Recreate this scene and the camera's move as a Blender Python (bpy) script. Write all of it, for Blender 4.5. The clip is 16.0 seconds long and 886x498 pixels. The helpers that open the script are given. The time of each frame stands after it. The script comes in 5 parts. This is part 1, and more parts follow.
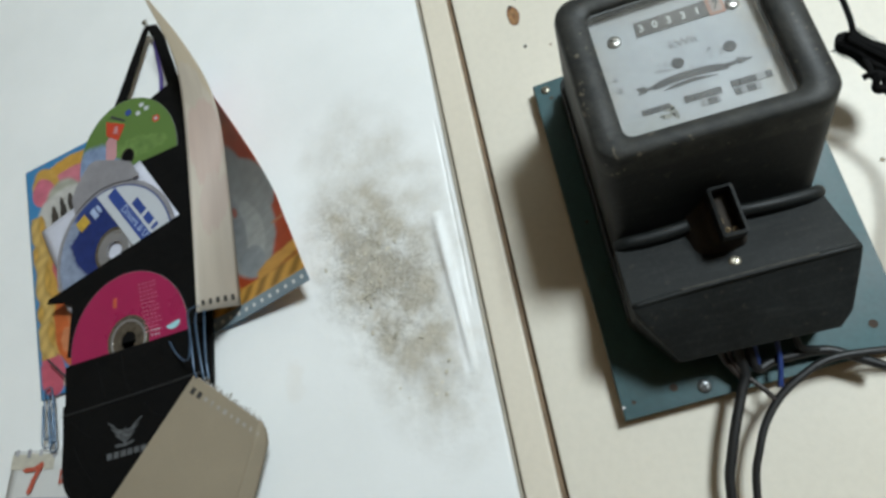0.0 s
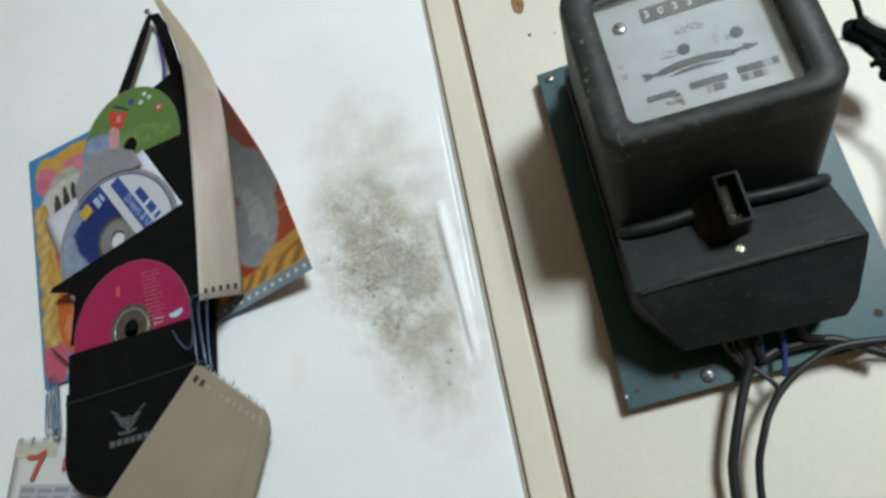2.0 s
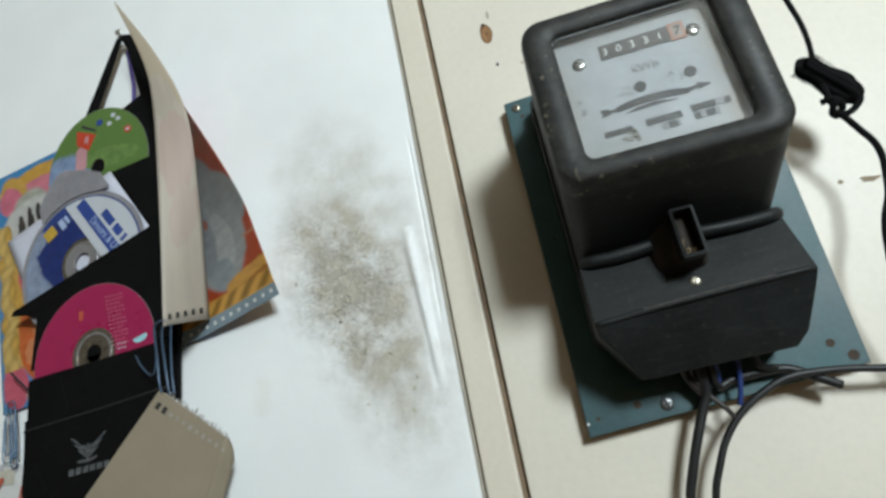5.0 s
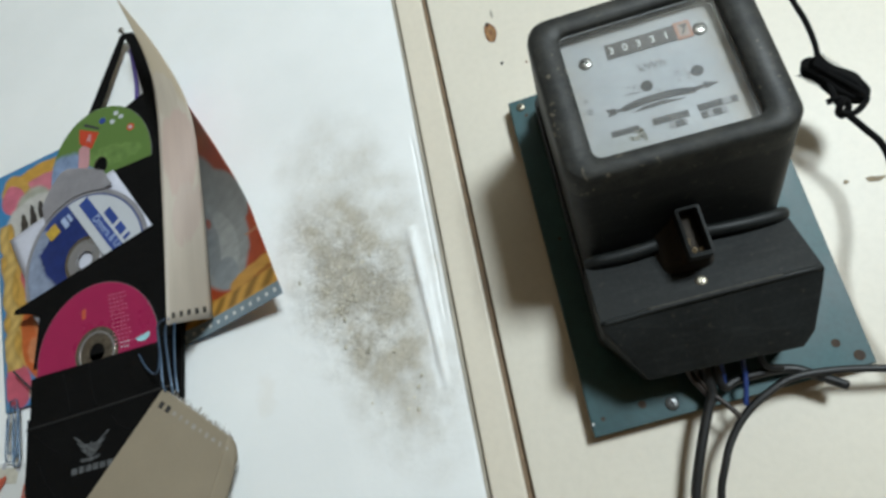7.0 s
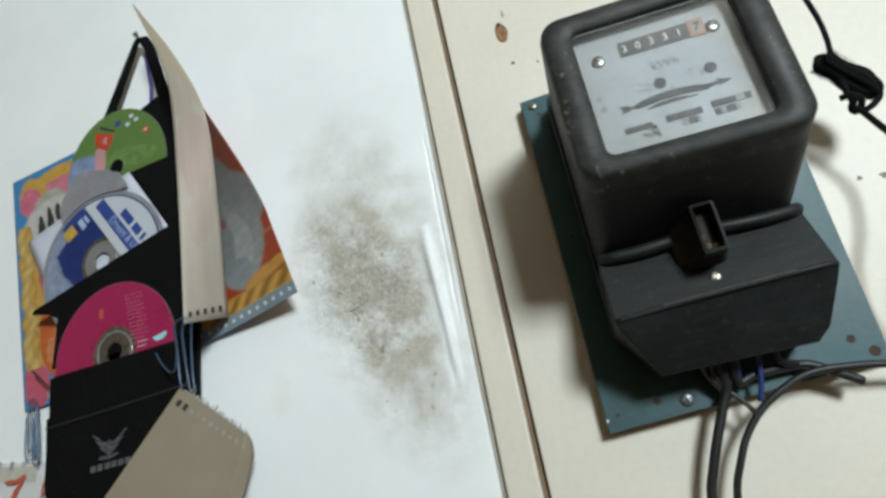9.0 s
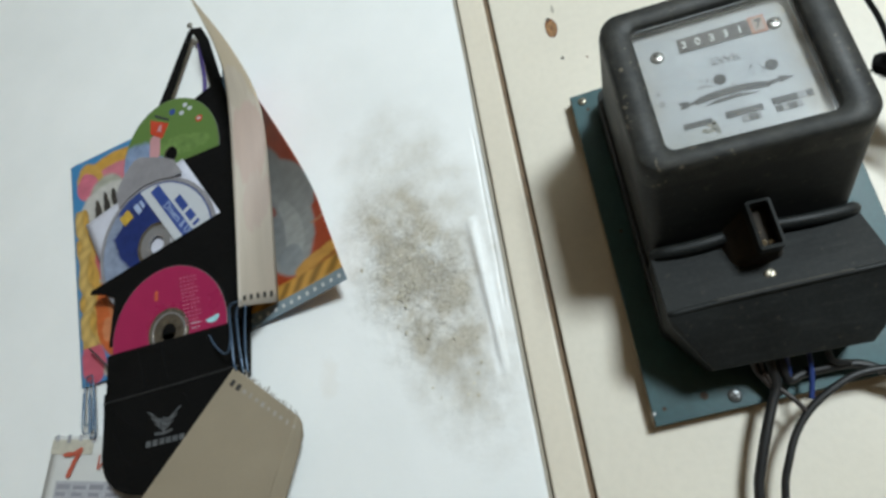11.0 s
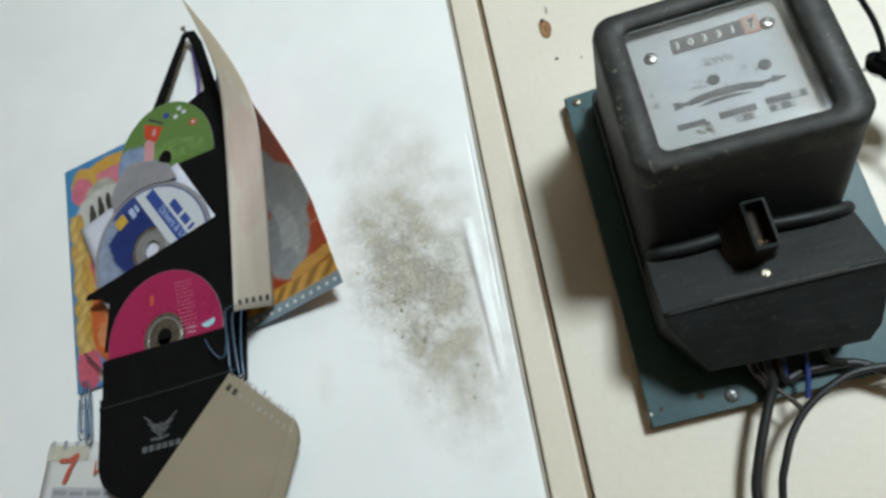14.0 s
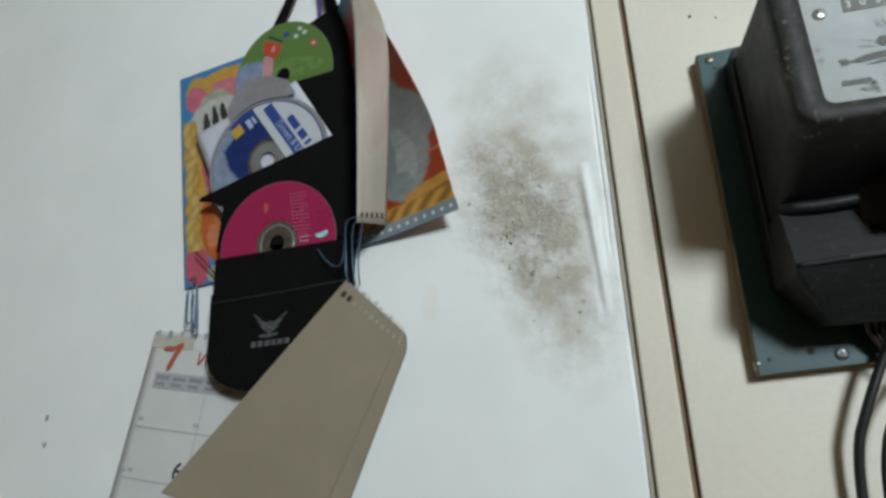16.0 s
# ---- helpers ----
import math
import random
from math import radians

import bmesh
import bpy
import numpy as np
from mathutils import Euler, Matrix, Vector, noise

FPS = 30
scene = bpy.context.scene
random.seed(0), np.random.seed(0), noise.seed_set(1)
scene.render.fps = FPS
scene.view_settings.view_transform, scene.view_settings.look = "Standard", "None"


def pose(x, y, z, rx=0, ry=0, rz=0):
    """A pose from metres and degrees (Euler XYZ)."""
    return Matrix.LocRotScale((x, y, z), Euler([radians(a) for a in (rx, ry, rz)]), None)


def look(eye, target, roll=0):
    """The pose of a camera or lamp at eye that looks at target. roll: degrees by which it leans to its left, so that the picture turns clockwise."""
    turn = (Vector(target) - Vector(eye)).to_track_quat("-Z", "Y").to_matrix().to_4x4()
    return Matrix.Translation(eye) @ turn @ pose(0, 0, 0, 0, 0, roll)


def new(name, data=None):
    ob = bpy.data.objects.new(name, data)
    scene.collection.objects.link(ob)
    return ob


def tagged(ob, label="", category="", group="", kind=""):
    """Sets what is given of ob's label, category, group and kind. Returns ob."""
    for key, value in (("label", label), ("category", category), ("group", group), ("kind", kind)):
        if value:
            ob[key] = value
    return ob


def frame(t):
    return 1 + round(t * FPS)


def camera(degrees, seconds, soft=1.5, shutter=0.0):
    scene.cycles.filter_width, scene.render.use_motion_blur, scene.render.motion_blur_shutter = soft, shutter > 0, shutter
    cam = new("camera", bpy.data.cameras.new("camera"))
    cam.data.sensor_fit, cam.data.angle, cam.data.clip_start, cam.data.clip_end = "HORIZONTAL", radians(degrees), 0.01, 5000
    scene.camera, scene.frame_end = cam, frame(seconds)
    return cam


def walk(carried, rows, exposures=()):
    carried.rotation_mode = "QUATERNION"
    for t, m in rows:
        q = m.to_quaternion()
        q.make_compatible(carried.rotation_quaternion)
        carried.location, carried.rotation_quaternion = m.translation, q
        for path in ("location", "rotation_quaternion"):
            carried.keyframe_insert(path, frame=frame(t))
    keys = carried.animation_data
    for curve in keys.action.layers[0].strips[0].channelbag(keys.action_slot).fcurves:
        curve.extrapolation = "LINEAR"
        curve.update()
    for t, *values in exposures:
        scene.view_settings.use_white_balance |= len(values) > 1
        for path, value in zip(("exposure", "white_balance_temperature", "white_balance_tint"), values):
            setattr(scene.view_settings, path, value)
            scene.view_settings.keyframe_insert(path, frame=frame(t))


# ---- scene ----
cam = camera(73.76, 16.0, 3.0)
EXPOSURE, POWER = 0.36, 58.0
PATH = [
    (0, (0.0000, -0.4293, 1.5000), (-0.1821, 0.4947, 1.8364), -11.08),
    (0.5, (0.0019, -0.4287, 1.4994), (-0.1777, 0.4973, 1.8314), -11.25),
    (1, (0.0019, -0.4259, 1.4942), (-0.1786, 0.5027, 1.8184), -11.12),
    (1.5, (-0.0012, -0.4253, 1.4935), (-0.1918, 0.5002, 1.8209), -10.54),
    (2, (-0.0018, -0.4270, 1.4963), (-0.1899, 0.4984, 1.8255), -10.77),
    (2.5, (-0.0009, -0.4276, 1.4963), (-0.1823, 0.4969, 1.8315), -11.04),
    (3, (0.0001, -0.4312, 1.4960), (-0.1915, 0.4935, 1.8249), -11.33),
    (3.5, (-0.0048, -0.4347, 1.4974), (-0.2111, 0.4846, 1.8327), -10.55),
    (4, (-0.0042, -0.4353, 1.4974), (-0.2068, 0.4848, 1.8327), -10.63),
    (4.5, (0.0126, -0.4302, 1.5028), (-0.1422, 0.4956, 1.8478), -11.43),
    (6.8, (0.0060, -0.4302, 1.5001), (-0.1490, 0.4961, 1.8438), -10.62),
    (7, (0.0082, -0.4302, 1.5032), (-0.1435, 0.4966, 1.8469), -11.05),
    (7.5, (0.0116, -0.4299, 1.5010), (-0.1323, 0.4973, 1.8470), -11.33),
    (8, (0.0052, -0.4336, 1.5014), (-0.1576, 0.4886, 1.8522), -10.83),
    (8.5, (0.0026, -0.4354, 1.5010), (-0.1648, 0.4869, 1.8494), -10.73),
    (9, (0.0033, -0.4333, 1.5003), (-0.1586, 0.4895, 1.8498), -11.12),
    (9.5, (-0.0049, -0.4378, 1.4997), (-0.1870, 0.4831, 1.8442), -10.00),
    (9.7, (-0.0145, -0.4433, 1.4966), (-0.2140, 0.4728, 1.8443), -8.59),
    (12, (-0.0159, -0.4449, 1.4987), (-0.2141, 0.4715, 1.8464), -9.15),
    (12.5, (-0.0152, -0.4422, 1.4971), (-0.2112, 0.4755, 1.8427), -8.93),
    (13, (-0.0110, -0.4408, 1.4973), (-0.2013, 0.4782, 1.8426), -9.16),
    (13.5, (-0.0077, -0.4398, 1.4990), (-0.1903, 0.4801, 1.8462), -9.87),
    (14, (-0.0141, -0.4442, 1.4994), (-0.2089, 0.4731, 1.8468), -9.53),
    (14.5, (-0.0153, -0.4445, 1.4989), (-0.2157, 0.4713, 1.8470), -9.25),
    (15, (-0.0361, -0.4568, 1.4900), (-0.2486, 0.4593, 1.8298), -6.58),
    (15.5, (-0.0768, -0.4669, 1.4765), (-0.3011, 0.4509, 1.8042), -2.81),
    (16, (-0.0955, -0.4692, 1.4677), (-0.3210, 0.4540, 1.7791), -2.05),
]
walk(cam, [(t, look(eye, target, roll)) for t, eye, target, roll in PATH], exposures=[(0.0, EXPOSURE), (9.5, EXPOSURE + 0.03), (14.5, EXPOSURE + 0.06), (15.5, EXPOSURE + 0.05), (16.0, EXPOSURE - 0.25)])

# ---- world and light ----
world = bpy.data.worlds.new("daylight")
scene.world = world
world.use_nodes = True
wn = world.node_tree
sky = wn.nodes.new("ShaderNodeTexSky")
sky.sky_type, sky.sun_disc, sky.sun_elevation, sky.sun_rotation = "NISHITA", False, radians(35), radians(150)
wn.links.new(sky.outputs[0], wn.nodes["Background"].inputs[0])
wn.nodes["Background"].inputs[1].default_value = 0.1

ROOM = (-2.2, 2.6, -2.3, 0.12, 0.0, 3.0)      # x0 x1 y0 y1 z0 z1
WIN = (0.92, 1.44, 2.08, 2.60)                  # window opening in the wall behind: x0 x1 z0 z1
lamp = bpy.data.lights.new("window_daylight", "AREA")
lamp.shape, lamp.size, lamp.size_y, lamp.energy, lamp.color = "RECTANGLE", WIN[1] - WIN[0], WIN[3] - WIN[2], POWER, (0.87, 1.0, 1.06)
lamp_ob = new("window_daylight", lamp)
lamp_ob.matrix_world = look(((WIN[0] + WIN[1]) / 2, ROOM[2] - 0.02, (WIN[2] + WIN[3]) / 2), (0.0, 0.0, 1.75))


# ---- materials ----
def nodes_of(name):
    m = bpy.data.materials.new(name)
    m.use_nodes = True
    t = m.node_tree
    return m, t, t.nodes["Principled BSDF"]


def link(t, a, b):
    t.links.new(a, b)


def noise_node(t, scale, detail=4.0, rough=0.55, vec=None):
    n = t.nodes.new("ShaderNodeTexNoise")
    n.inputs["Scale"].default_value, n.inputs["Detail"].default_value, n.inputs["Roughness"].default_value = scale, detail, rough
    if vec is None:
        c = t.nodes.new("ShaderNodeTexCoord")
        vec = c.outputs["Object"]
    link(t, vec, n.inputs["Vector"])
    return n


def ramp(t, fac, stops):
    r = t.nodes.new("ShaderNodeValToRGB")
    e = r.color_ramp.elements
    while len(e) < len(stops):
        e.new(0.5)
    for el, (p, c) in zip(e, stops):
        el.position = p
        el.color = (*c, 1) if hasattr(c, "__len__") else (c, c, c, 1)
    link(t, fac, r.inputs["Fac"])
    return r


def mixc(t, fac, a, b, kind="MIX"):
    n = t.nodes.new("ShaderNodeMix")
    n.data_type, n.blend_type = "RGBA", kind
    for sock, v in ((n.inputs[0], fac), (n.inputs[6], a), (n.inputs[7], b)):
        if hasattr(v, "is_linked"):
            link(t, v, sock)
        elif sock.type == "RGBA":
            sock.default_value = (*v, 1)
        else:
            sock.default_value = v
    return n.outputs[2]


def mathn(t, op, a, b=None, c=None):
    n = t.nodes.new("ShaderNodeMath")
    n.operation = op
    for sock, v in zip(n.inputs, (a, b, c)):
        if v is None:
            continue
        if hasattr(v, "is_linked"):
            link(t, v, sock)
        else:
            sock.default_value = v
    return n.outputs[0]


def bump_to(t, p, height, strength, dist=0.001):
    b = t.nodes.new("ShaderNodeBump")
    b.inputs["Strength"].default_value, b.inputs["Distance"].default_value = strength, dist
    link(t, height, b.inputs["Height"])
    link(t, b.outputs[0], p.inputs["Normal"])


def surface(name, col, rough=0.5, metal=0.0, var=0.12, scale=30.0, fine=400.0, bump=0.15, tint=None, spec=0.5, folds=0.0):
    """A plain surface with a broad and a fine variation of colour, gloss and relief."""
    m, t, p = nodes_of(name)
    broad, grain = noise_node(t, scale), noise_node(t, fine, 3.0)
    dark = tuple(c * (1 - var) for c in col)
    light = tuple(min(1.0, c * (1 + var)) for c in (tint or col))
    base = ramp(t, broad.outputs["Fac"], [(0.3, dark), (0.7, light)]).outputs[0]
    g = ramp(t, grain.outputs["Fac"], [(0.3, 1 - var * 0.7), (0.7, 1.0)]).outputs[0]
    link(t, mixc(t, 1.0, base, g, "MULTIPLY"), p.inputs["Base Color"])
    r = ramp(t, broad.outputs["Fac"], [(0.2, max(0.02, rough - 0.08)), (0.8, min(1.0, rough + 0.1))])
    link(t, r.outputs[0], p.inputs["Roughness"])
    p.inputs["Metallic"].default_value = metal
    p.inputs["Specular IOR Level"].default_value = spec
    bump_to(t, p, mathn(t, "MULTIPLY_ADD", broad.outputs["Fac"], folds, grain.outputs["Fac"]), bump, 0.0006)
    return m


def world_xz(t):
    c = t.nodes.new("ShaderNodeTexCoord")
    s = t.nodes.new("ShaderNodeSeparateXYZ")
    link(t, c.outputs["Object"], s.inputs[0])
    return c.outputs["Object"], s.outputs[0], s.outputs[2]


def blob(t, x, z, cx, cz, rx, rz, slant=0.0):
    """A soft round patch: 1 in its middle, 0 at its rim and beyond."""
    dx = mathn(t, "SUBTRACT", x, cx)
    dz = mathn(t, "SUBTRACT", z, cz)
    if slant:
        dx = mathn(t, "MULTIPLY_ADD", dz, slant, dx)
    a = mathn(t, "POWER", mathn(t, "ABSOLUTE", mathn(t, "DIVIDE", dx, rx)), 2.0)
    b = mathn(t, "POWER", mathn(t, "ABSOLUTE", mathn(t, "DIVIDE", dz, rz)), 2.0)
    return mathn(t, "MAXIMUM", mathn(t, "SUBTRACT", 1.0, mathn(t, "ADD", a, b)), 0.0)


def plaster():
    m, t, p = nodes_of("white_plaster_with_mould")
    vec, x, z = world_xz(t)
    broad, mid, fine, speck = noise_node(t, 9, 5, 0.6, vec), noise_node(t, 55, 6, 0.65, vec), noise_node(t, 260, 5, 0.7, vec), noise_node(t, 620, 2, 0.5, vec)
    base = ramp(t, broad.outputs["Fac"], [(0.3, (0.82, 0.83, 0.815)), (0.7, (0.88, 0.885, 0.87))]).outputs[0]
    # the mould: a main patch, a tail above it and a weaker one low by the edge
    plain_x, plain_z = x, z
    warp = noise_node(t, 24, 4, 0.6, vec)
    sep = t.nodes.new("ShaderNodeSeparateColor")
    link(t, warp.outputs["Color"], sep.inputs[0])
    x = mathn(t, "MULTIPLY_ADD", mathn(t, "SUBTRACT", sep.outputs[0], 0.5), 0.06, x)
    z = mathn(t, "MULTIPLY_ADD", mathn(t, "SUBTRACT", sep.outputs[1], 0.5), 0.06, z)
    main = mathn(t, "POWER", blob(t, x, z, -0.142, 1.652, 0.070, 0.105, 0.15), 2.6)
    tail = mathn(t, "MULTIPLY", mathn(t, "POWER", blob(t, x, z, -0.136, 1.700, 0.072, 0.135, 0.1), 1.3), 0.78)
    low = mathn(t, "MULTIPLY", mathn(t, "POWER", blob(t, x, z, -0.112, 1.565, 0.058, 0.080, 0.2), 1.4), 0.62)
    edge = mathn(t, "MULTIPLY", mathn(t, "POWER", blob(t, x, z, -0.100, 1.63, 0.070, 0.125, 0.1), 1.5), 0.22)
    patch = mathn(t, "ADD", mathn(t, "ADD", main, tail), mathn(t, "ADD", low, edge))
    broken = mathn(t, "MULTIPLY", ramp(t, mid.outputs["Fac"], [(0.30, 0.50), (0.70, 1.0)]).outputs[0], ramp(t, noise_node(t, 30, 4, 0.6, vec).outputs["Fac"], [(0.32, 0.30), (0.66, 1.0)]).outputs[0])
    spots = ramp(t, fine.outputs["Fac"], [(0.32, 0.90), (0.62, 1.0)]).outputs[0]
    amount = mathn(t, "MULTIPLY", mathn(t, "MULTIPLY", patch, broken), spots)
    amount = mathn(t, "MINIMUM", mathn(t, "MULTIPLY", amount, 1.05), 0.70)
    # glossy highlight of the ridge, painted as a streak kept free of mould
    lip = mathn(t, "MULTIPLY", mathn(t, "MAXIMUM", mathn(t, "SUBTRACT", 1.0, mathn(t, "ABSOLUTE", mathn(t, "DIVIDE", mathn(t, "ADD", mathn(t, "MULTIPLY_ADD", mathn(t, "SUBTRACT", x, plain_x), 0.22, plain_x), 0.0835), 0.0052))), 0.0), mathn(t, "LESS_THAN", mathn(t, "ABSOLUTE", mathn(t, "SUBTRACT", plain_z, 1.625)), 0.066))
    amount = mathn(t, "MULTIPLY", amount, mathn(t, "SUBTRACT", 1.0, mathn(t, "MINIMUM", mathn(t, "MULTIPLY", mathn(t, "MULTIPLY", lip, ramp(t, mid.outputs["Fac"], [(0.35, 0.2), (0.6, 1.0)]).outputs[0]), 1.5), 0.85)))
    mould = ramp(t, mid.outputs["Fac"], [(0.35, (0.20, 0.155, 0.085)), (0.65, (0.34, 0.275, 0.165))]).outputs[0]
    col = mixc(t, amount, base, mould)
    # flakes of clean paint and dark specks inside the patch
    flake = mathn(t, "MULTIPLY", ramp(t, noise_node(t, 150, 3, 0.5, vec).outputs["Fac"], [(0.56, 0.0), (0.66, 1.0)]).outputs[0], mathn(t, "MINIMUM", mathn(t, "MULTIPLY", main, 0.8), 0.32))
    col = mixc(t, flake, col, (0.74, 0.73, 0.68))
    wrinkle = mathn(t, "ABSOLUTE", mathn(t, "SUBTRACT", noise_node(t, 105, 4, 0.6, vec).outputs["Fac"], 0.5))
    crevice = mathn(t, "MULTIPLY", ramp(t, wrinkle, [(0.0, 1.0), (0.035, 0.0)]).outputs[0], mathn(t, "MINIMUM", mathn(t, "MULTIPLY", mathn(t, "POWER", main, 1.5), 1.1), 0.32))
    col = mixc(t, crevice, col, (0.13, 0.11, 0.07))
    dots = mathn(t, "MULTIPLY", ramp(t, speck.outputs["Fac"], [(0.69, 0.0), (0.75, 1.0)]).outputs[0], mathn(t, "MINIMUM", patch, 0.5))
    col = mixc(t, dots, col, (0.16, 0.14, 0.10))
    # faint yellow spot and pencil ticks
    yel = mathn(t, "MULTIPLY", blob(t, x, z, -0.225, 1.578, 0.012, 0.016), 0.10)
    col = mixc(t, yel, col, (0.62, 0.45, 0.25))
    link(t, col, p.inputs["Base Color"])
    link(t, ramp(t, patch, [(0.0, 0.34), (0.6, 0.7)]).outputs[0], p.inputs["Roughness"])
    h = mathn(t, "ADD", mathn(t, "MULTIPLY", mid.outputs["Fac"], 0.6), mathn(t, "MULTIPLY", fine.outputs["Fac"], mathn(t, "MULTIPLY_ADD", patch, 0.9, 0.08)))
    h = mathn(t, "ADD", h, mathn(t, "MULTIPLY", ramp(t, wrinkle, [(0.0, 0.0), (0.08, 1.0)]).outputs[0], mathn(t, "MULTIPLY", main, 0.9)))
    bump_to(t, p, h, 0.42, 0.0014)
    return m


def cream_paint(name, col):
    m, t, p = nodes_of(name)
    vec, x, z = world_xz(t)
    broad, fine = noise_node(t, 7, 5, 0.6, vec), noise_node(t, 180, 4, 0.6, vec)
    base = ramp(t, broad.outputs["Fac"], [(0.3, tuple(c * 0.94 for c in col)), (0.7, col)]).outputs[0]
    dust = ramp(t, fine.outputs["Fac"], [(0.25, 0.95), (0.6, 1.0)]).outputs[0]
    base = mixc(t, 1.0, base, dust, "MULTIPLY")
    specks = ramp(t, noise_node(t, 90, 2, 0.5, vec).outputs["Fac"], [(0.75, 0.0), (0.79, 0.5)]).outputs[0]
    base = mixc(t, specks, base, (0.42, 0.33, 0.22))
    link(t, base, p.inputs["Base Color"])
    p.inputs["Roughness"].default_value = 0.46
    bump_to(t, p, mathn(t, "ADD", broad.outputs["Fac"], mathn(t, "MULTIPLY", fine.outputs["Fac"], 0.25)), 0.25, 0.002)
    return m


def bakelite():
    m, t, p = nodes_of("dusty_black_bakelite")
    vec, x, z = world_xz(t)
    broad, fine, spots = noise_node(t, 28, 5, 0.65, vec), noise_node(t, 420, 3, 0.6, vec), noise_node(t, 170, 2, 0.5, vec)
    base = ramp(t, broad.outputs["Fac"], [(0.35, (0.0052, 0.0062, 0.0060)), (0.75, (0.0120, 0.0140, 0.0138))]).outputs[0]
    mp = t.nodes.new("ShaderNodeMapping")
    mp.inputs["Scale"].default_value = (0.12, 1.0, 1.0)
    link(t, vec, mp.inputs["Vector"])
    streak = noise_node(t, 260, 4, 0.7, mp.outputs[0])
    dust = mathn(t, "ADD", ramp(t, fine.outputs["Fac"], [(0.45, 0.0), (0.75, 0.06)]).outputs[0], ramp(t, streak.outputs["Fac"], [(0.52, 0.0), (0.78, 0.10)]).outputs[0])
    col = mixc(t, dust, base, (0.125, 0.132, 0.122))
    # old grime settled on the front bezel
    sep = t.nodes.new("ShaderNodeSeparateXYZ")
    link(t, vec, sep.inputs[0])
    front = ramp(t, mathn(t, "MULTIPLY", sep.outputs[1], -10.0), [(0.985, 0.0), (1.0, 1.0)]).outputs[0]
    blotch = ramp(t, noise_node(t, 75, 5, 0.7, vec).outputs["Fac"], [(0.40, 0.12), (0.68, 0.75)]).outputs[0]
    col = mixc(t, mathn(t, "MULTIPLY", front, blotch), col, (0.052, 0.050, 0.043))
    lime = mathn(t, "MULTIPLY", ramp(t, spots.outputs["Fac"], [(0.66, 0.0), (0.74, 0.40)]).outputs[0], mathn(t, "MULTIPLY_ADD", front, 0.8, 0.2))
    col = mixc(t, lime, col, (0.30, 0.25, 0.18))
    link(t, col, p.inputs["Base Color"])
    link(t, ramp(t, broad.outputs["Fac"], [(0.3, 0.46), (0.7, 0.66)]).outputs[0], p.inputs["Roughness"])
    p.inputs["Specular IOR Level"].default_value = 0.32
    bump_to(t, p, fine.outputs["Fac"], 0.25, 0.0005)
    return m


def printed(name, zones, ground, rough=0.3, distort=0.05, fine=60.0, contrast=1.0):
    """A print laid out in the sheet's own coordinates: soft-edged zones (u, v, ru, rv, colour) one over the other."""
    m, t, p = nodes_of(name)
    c = t.nodes.new("ShaderNodeTexCoord")
    s = t.nodes.new("ShaderNodeSeparateXYZ")
    n = noise_node(t, 9, 3, 0.6, c.outputs["UV"])
    off = mathn(t, "MULTIPLY", mathn(t, "SUBTRACT", n.outputs["Fac"], 0.5), distort * 2)
    link(t, c.outputs["UV"], s.inputs[0])
    u, v = mathn(t, "ADD", s.outputs[0], off), mathn(t, "SUBTRACT", s.outputs[1], off)
    col = ground
    shade = noise_node(t, fine, 3, 0.6, c.outputs["UV"]).outputs["Fac"]
    for cu, cv, ru, rv, tone in zones:
        k = ramp(t, blob(t, u, v, cu, cv, ru, rv), [(0.0, 0.0), (0.22, 1.0)]).outputs[0]
        varied = ramp(t, shade, [(0.3, tuple(x * (1 - 0.28 * contrast) for x in tone)), (0.7, tuple(min(1, x * (1 + 0.15 * contrast)) for x in tone))]).outputs[0]
        col = mixc(t, k, col, varied)
    link(t, col, p.inputs["Base Color"])
    p.inputs["Roughness"].default_value = rough
    return m


def painted(name, layer, rough):
    """Glossy paper whose print is stored in the mesh's colour layer."""
    m, t, p = nodes_of(name)
    at = t.nodes.new("ShaderNodeAttribute")
    at.attribute_name = layer
    dots = ramp(t, noise_node(t, 900, 2, 0.5).outputs["Fac"], [(0.3, 0.88), (0.7, 1.0)]).outputs[0]
    link(t, mixc(t, 1.0, at.outputs["Color"], dots, "MULTIPLY"), p.inputs["Base Color"])
    p.inputs["Roughness"].default_value = rough
    return m


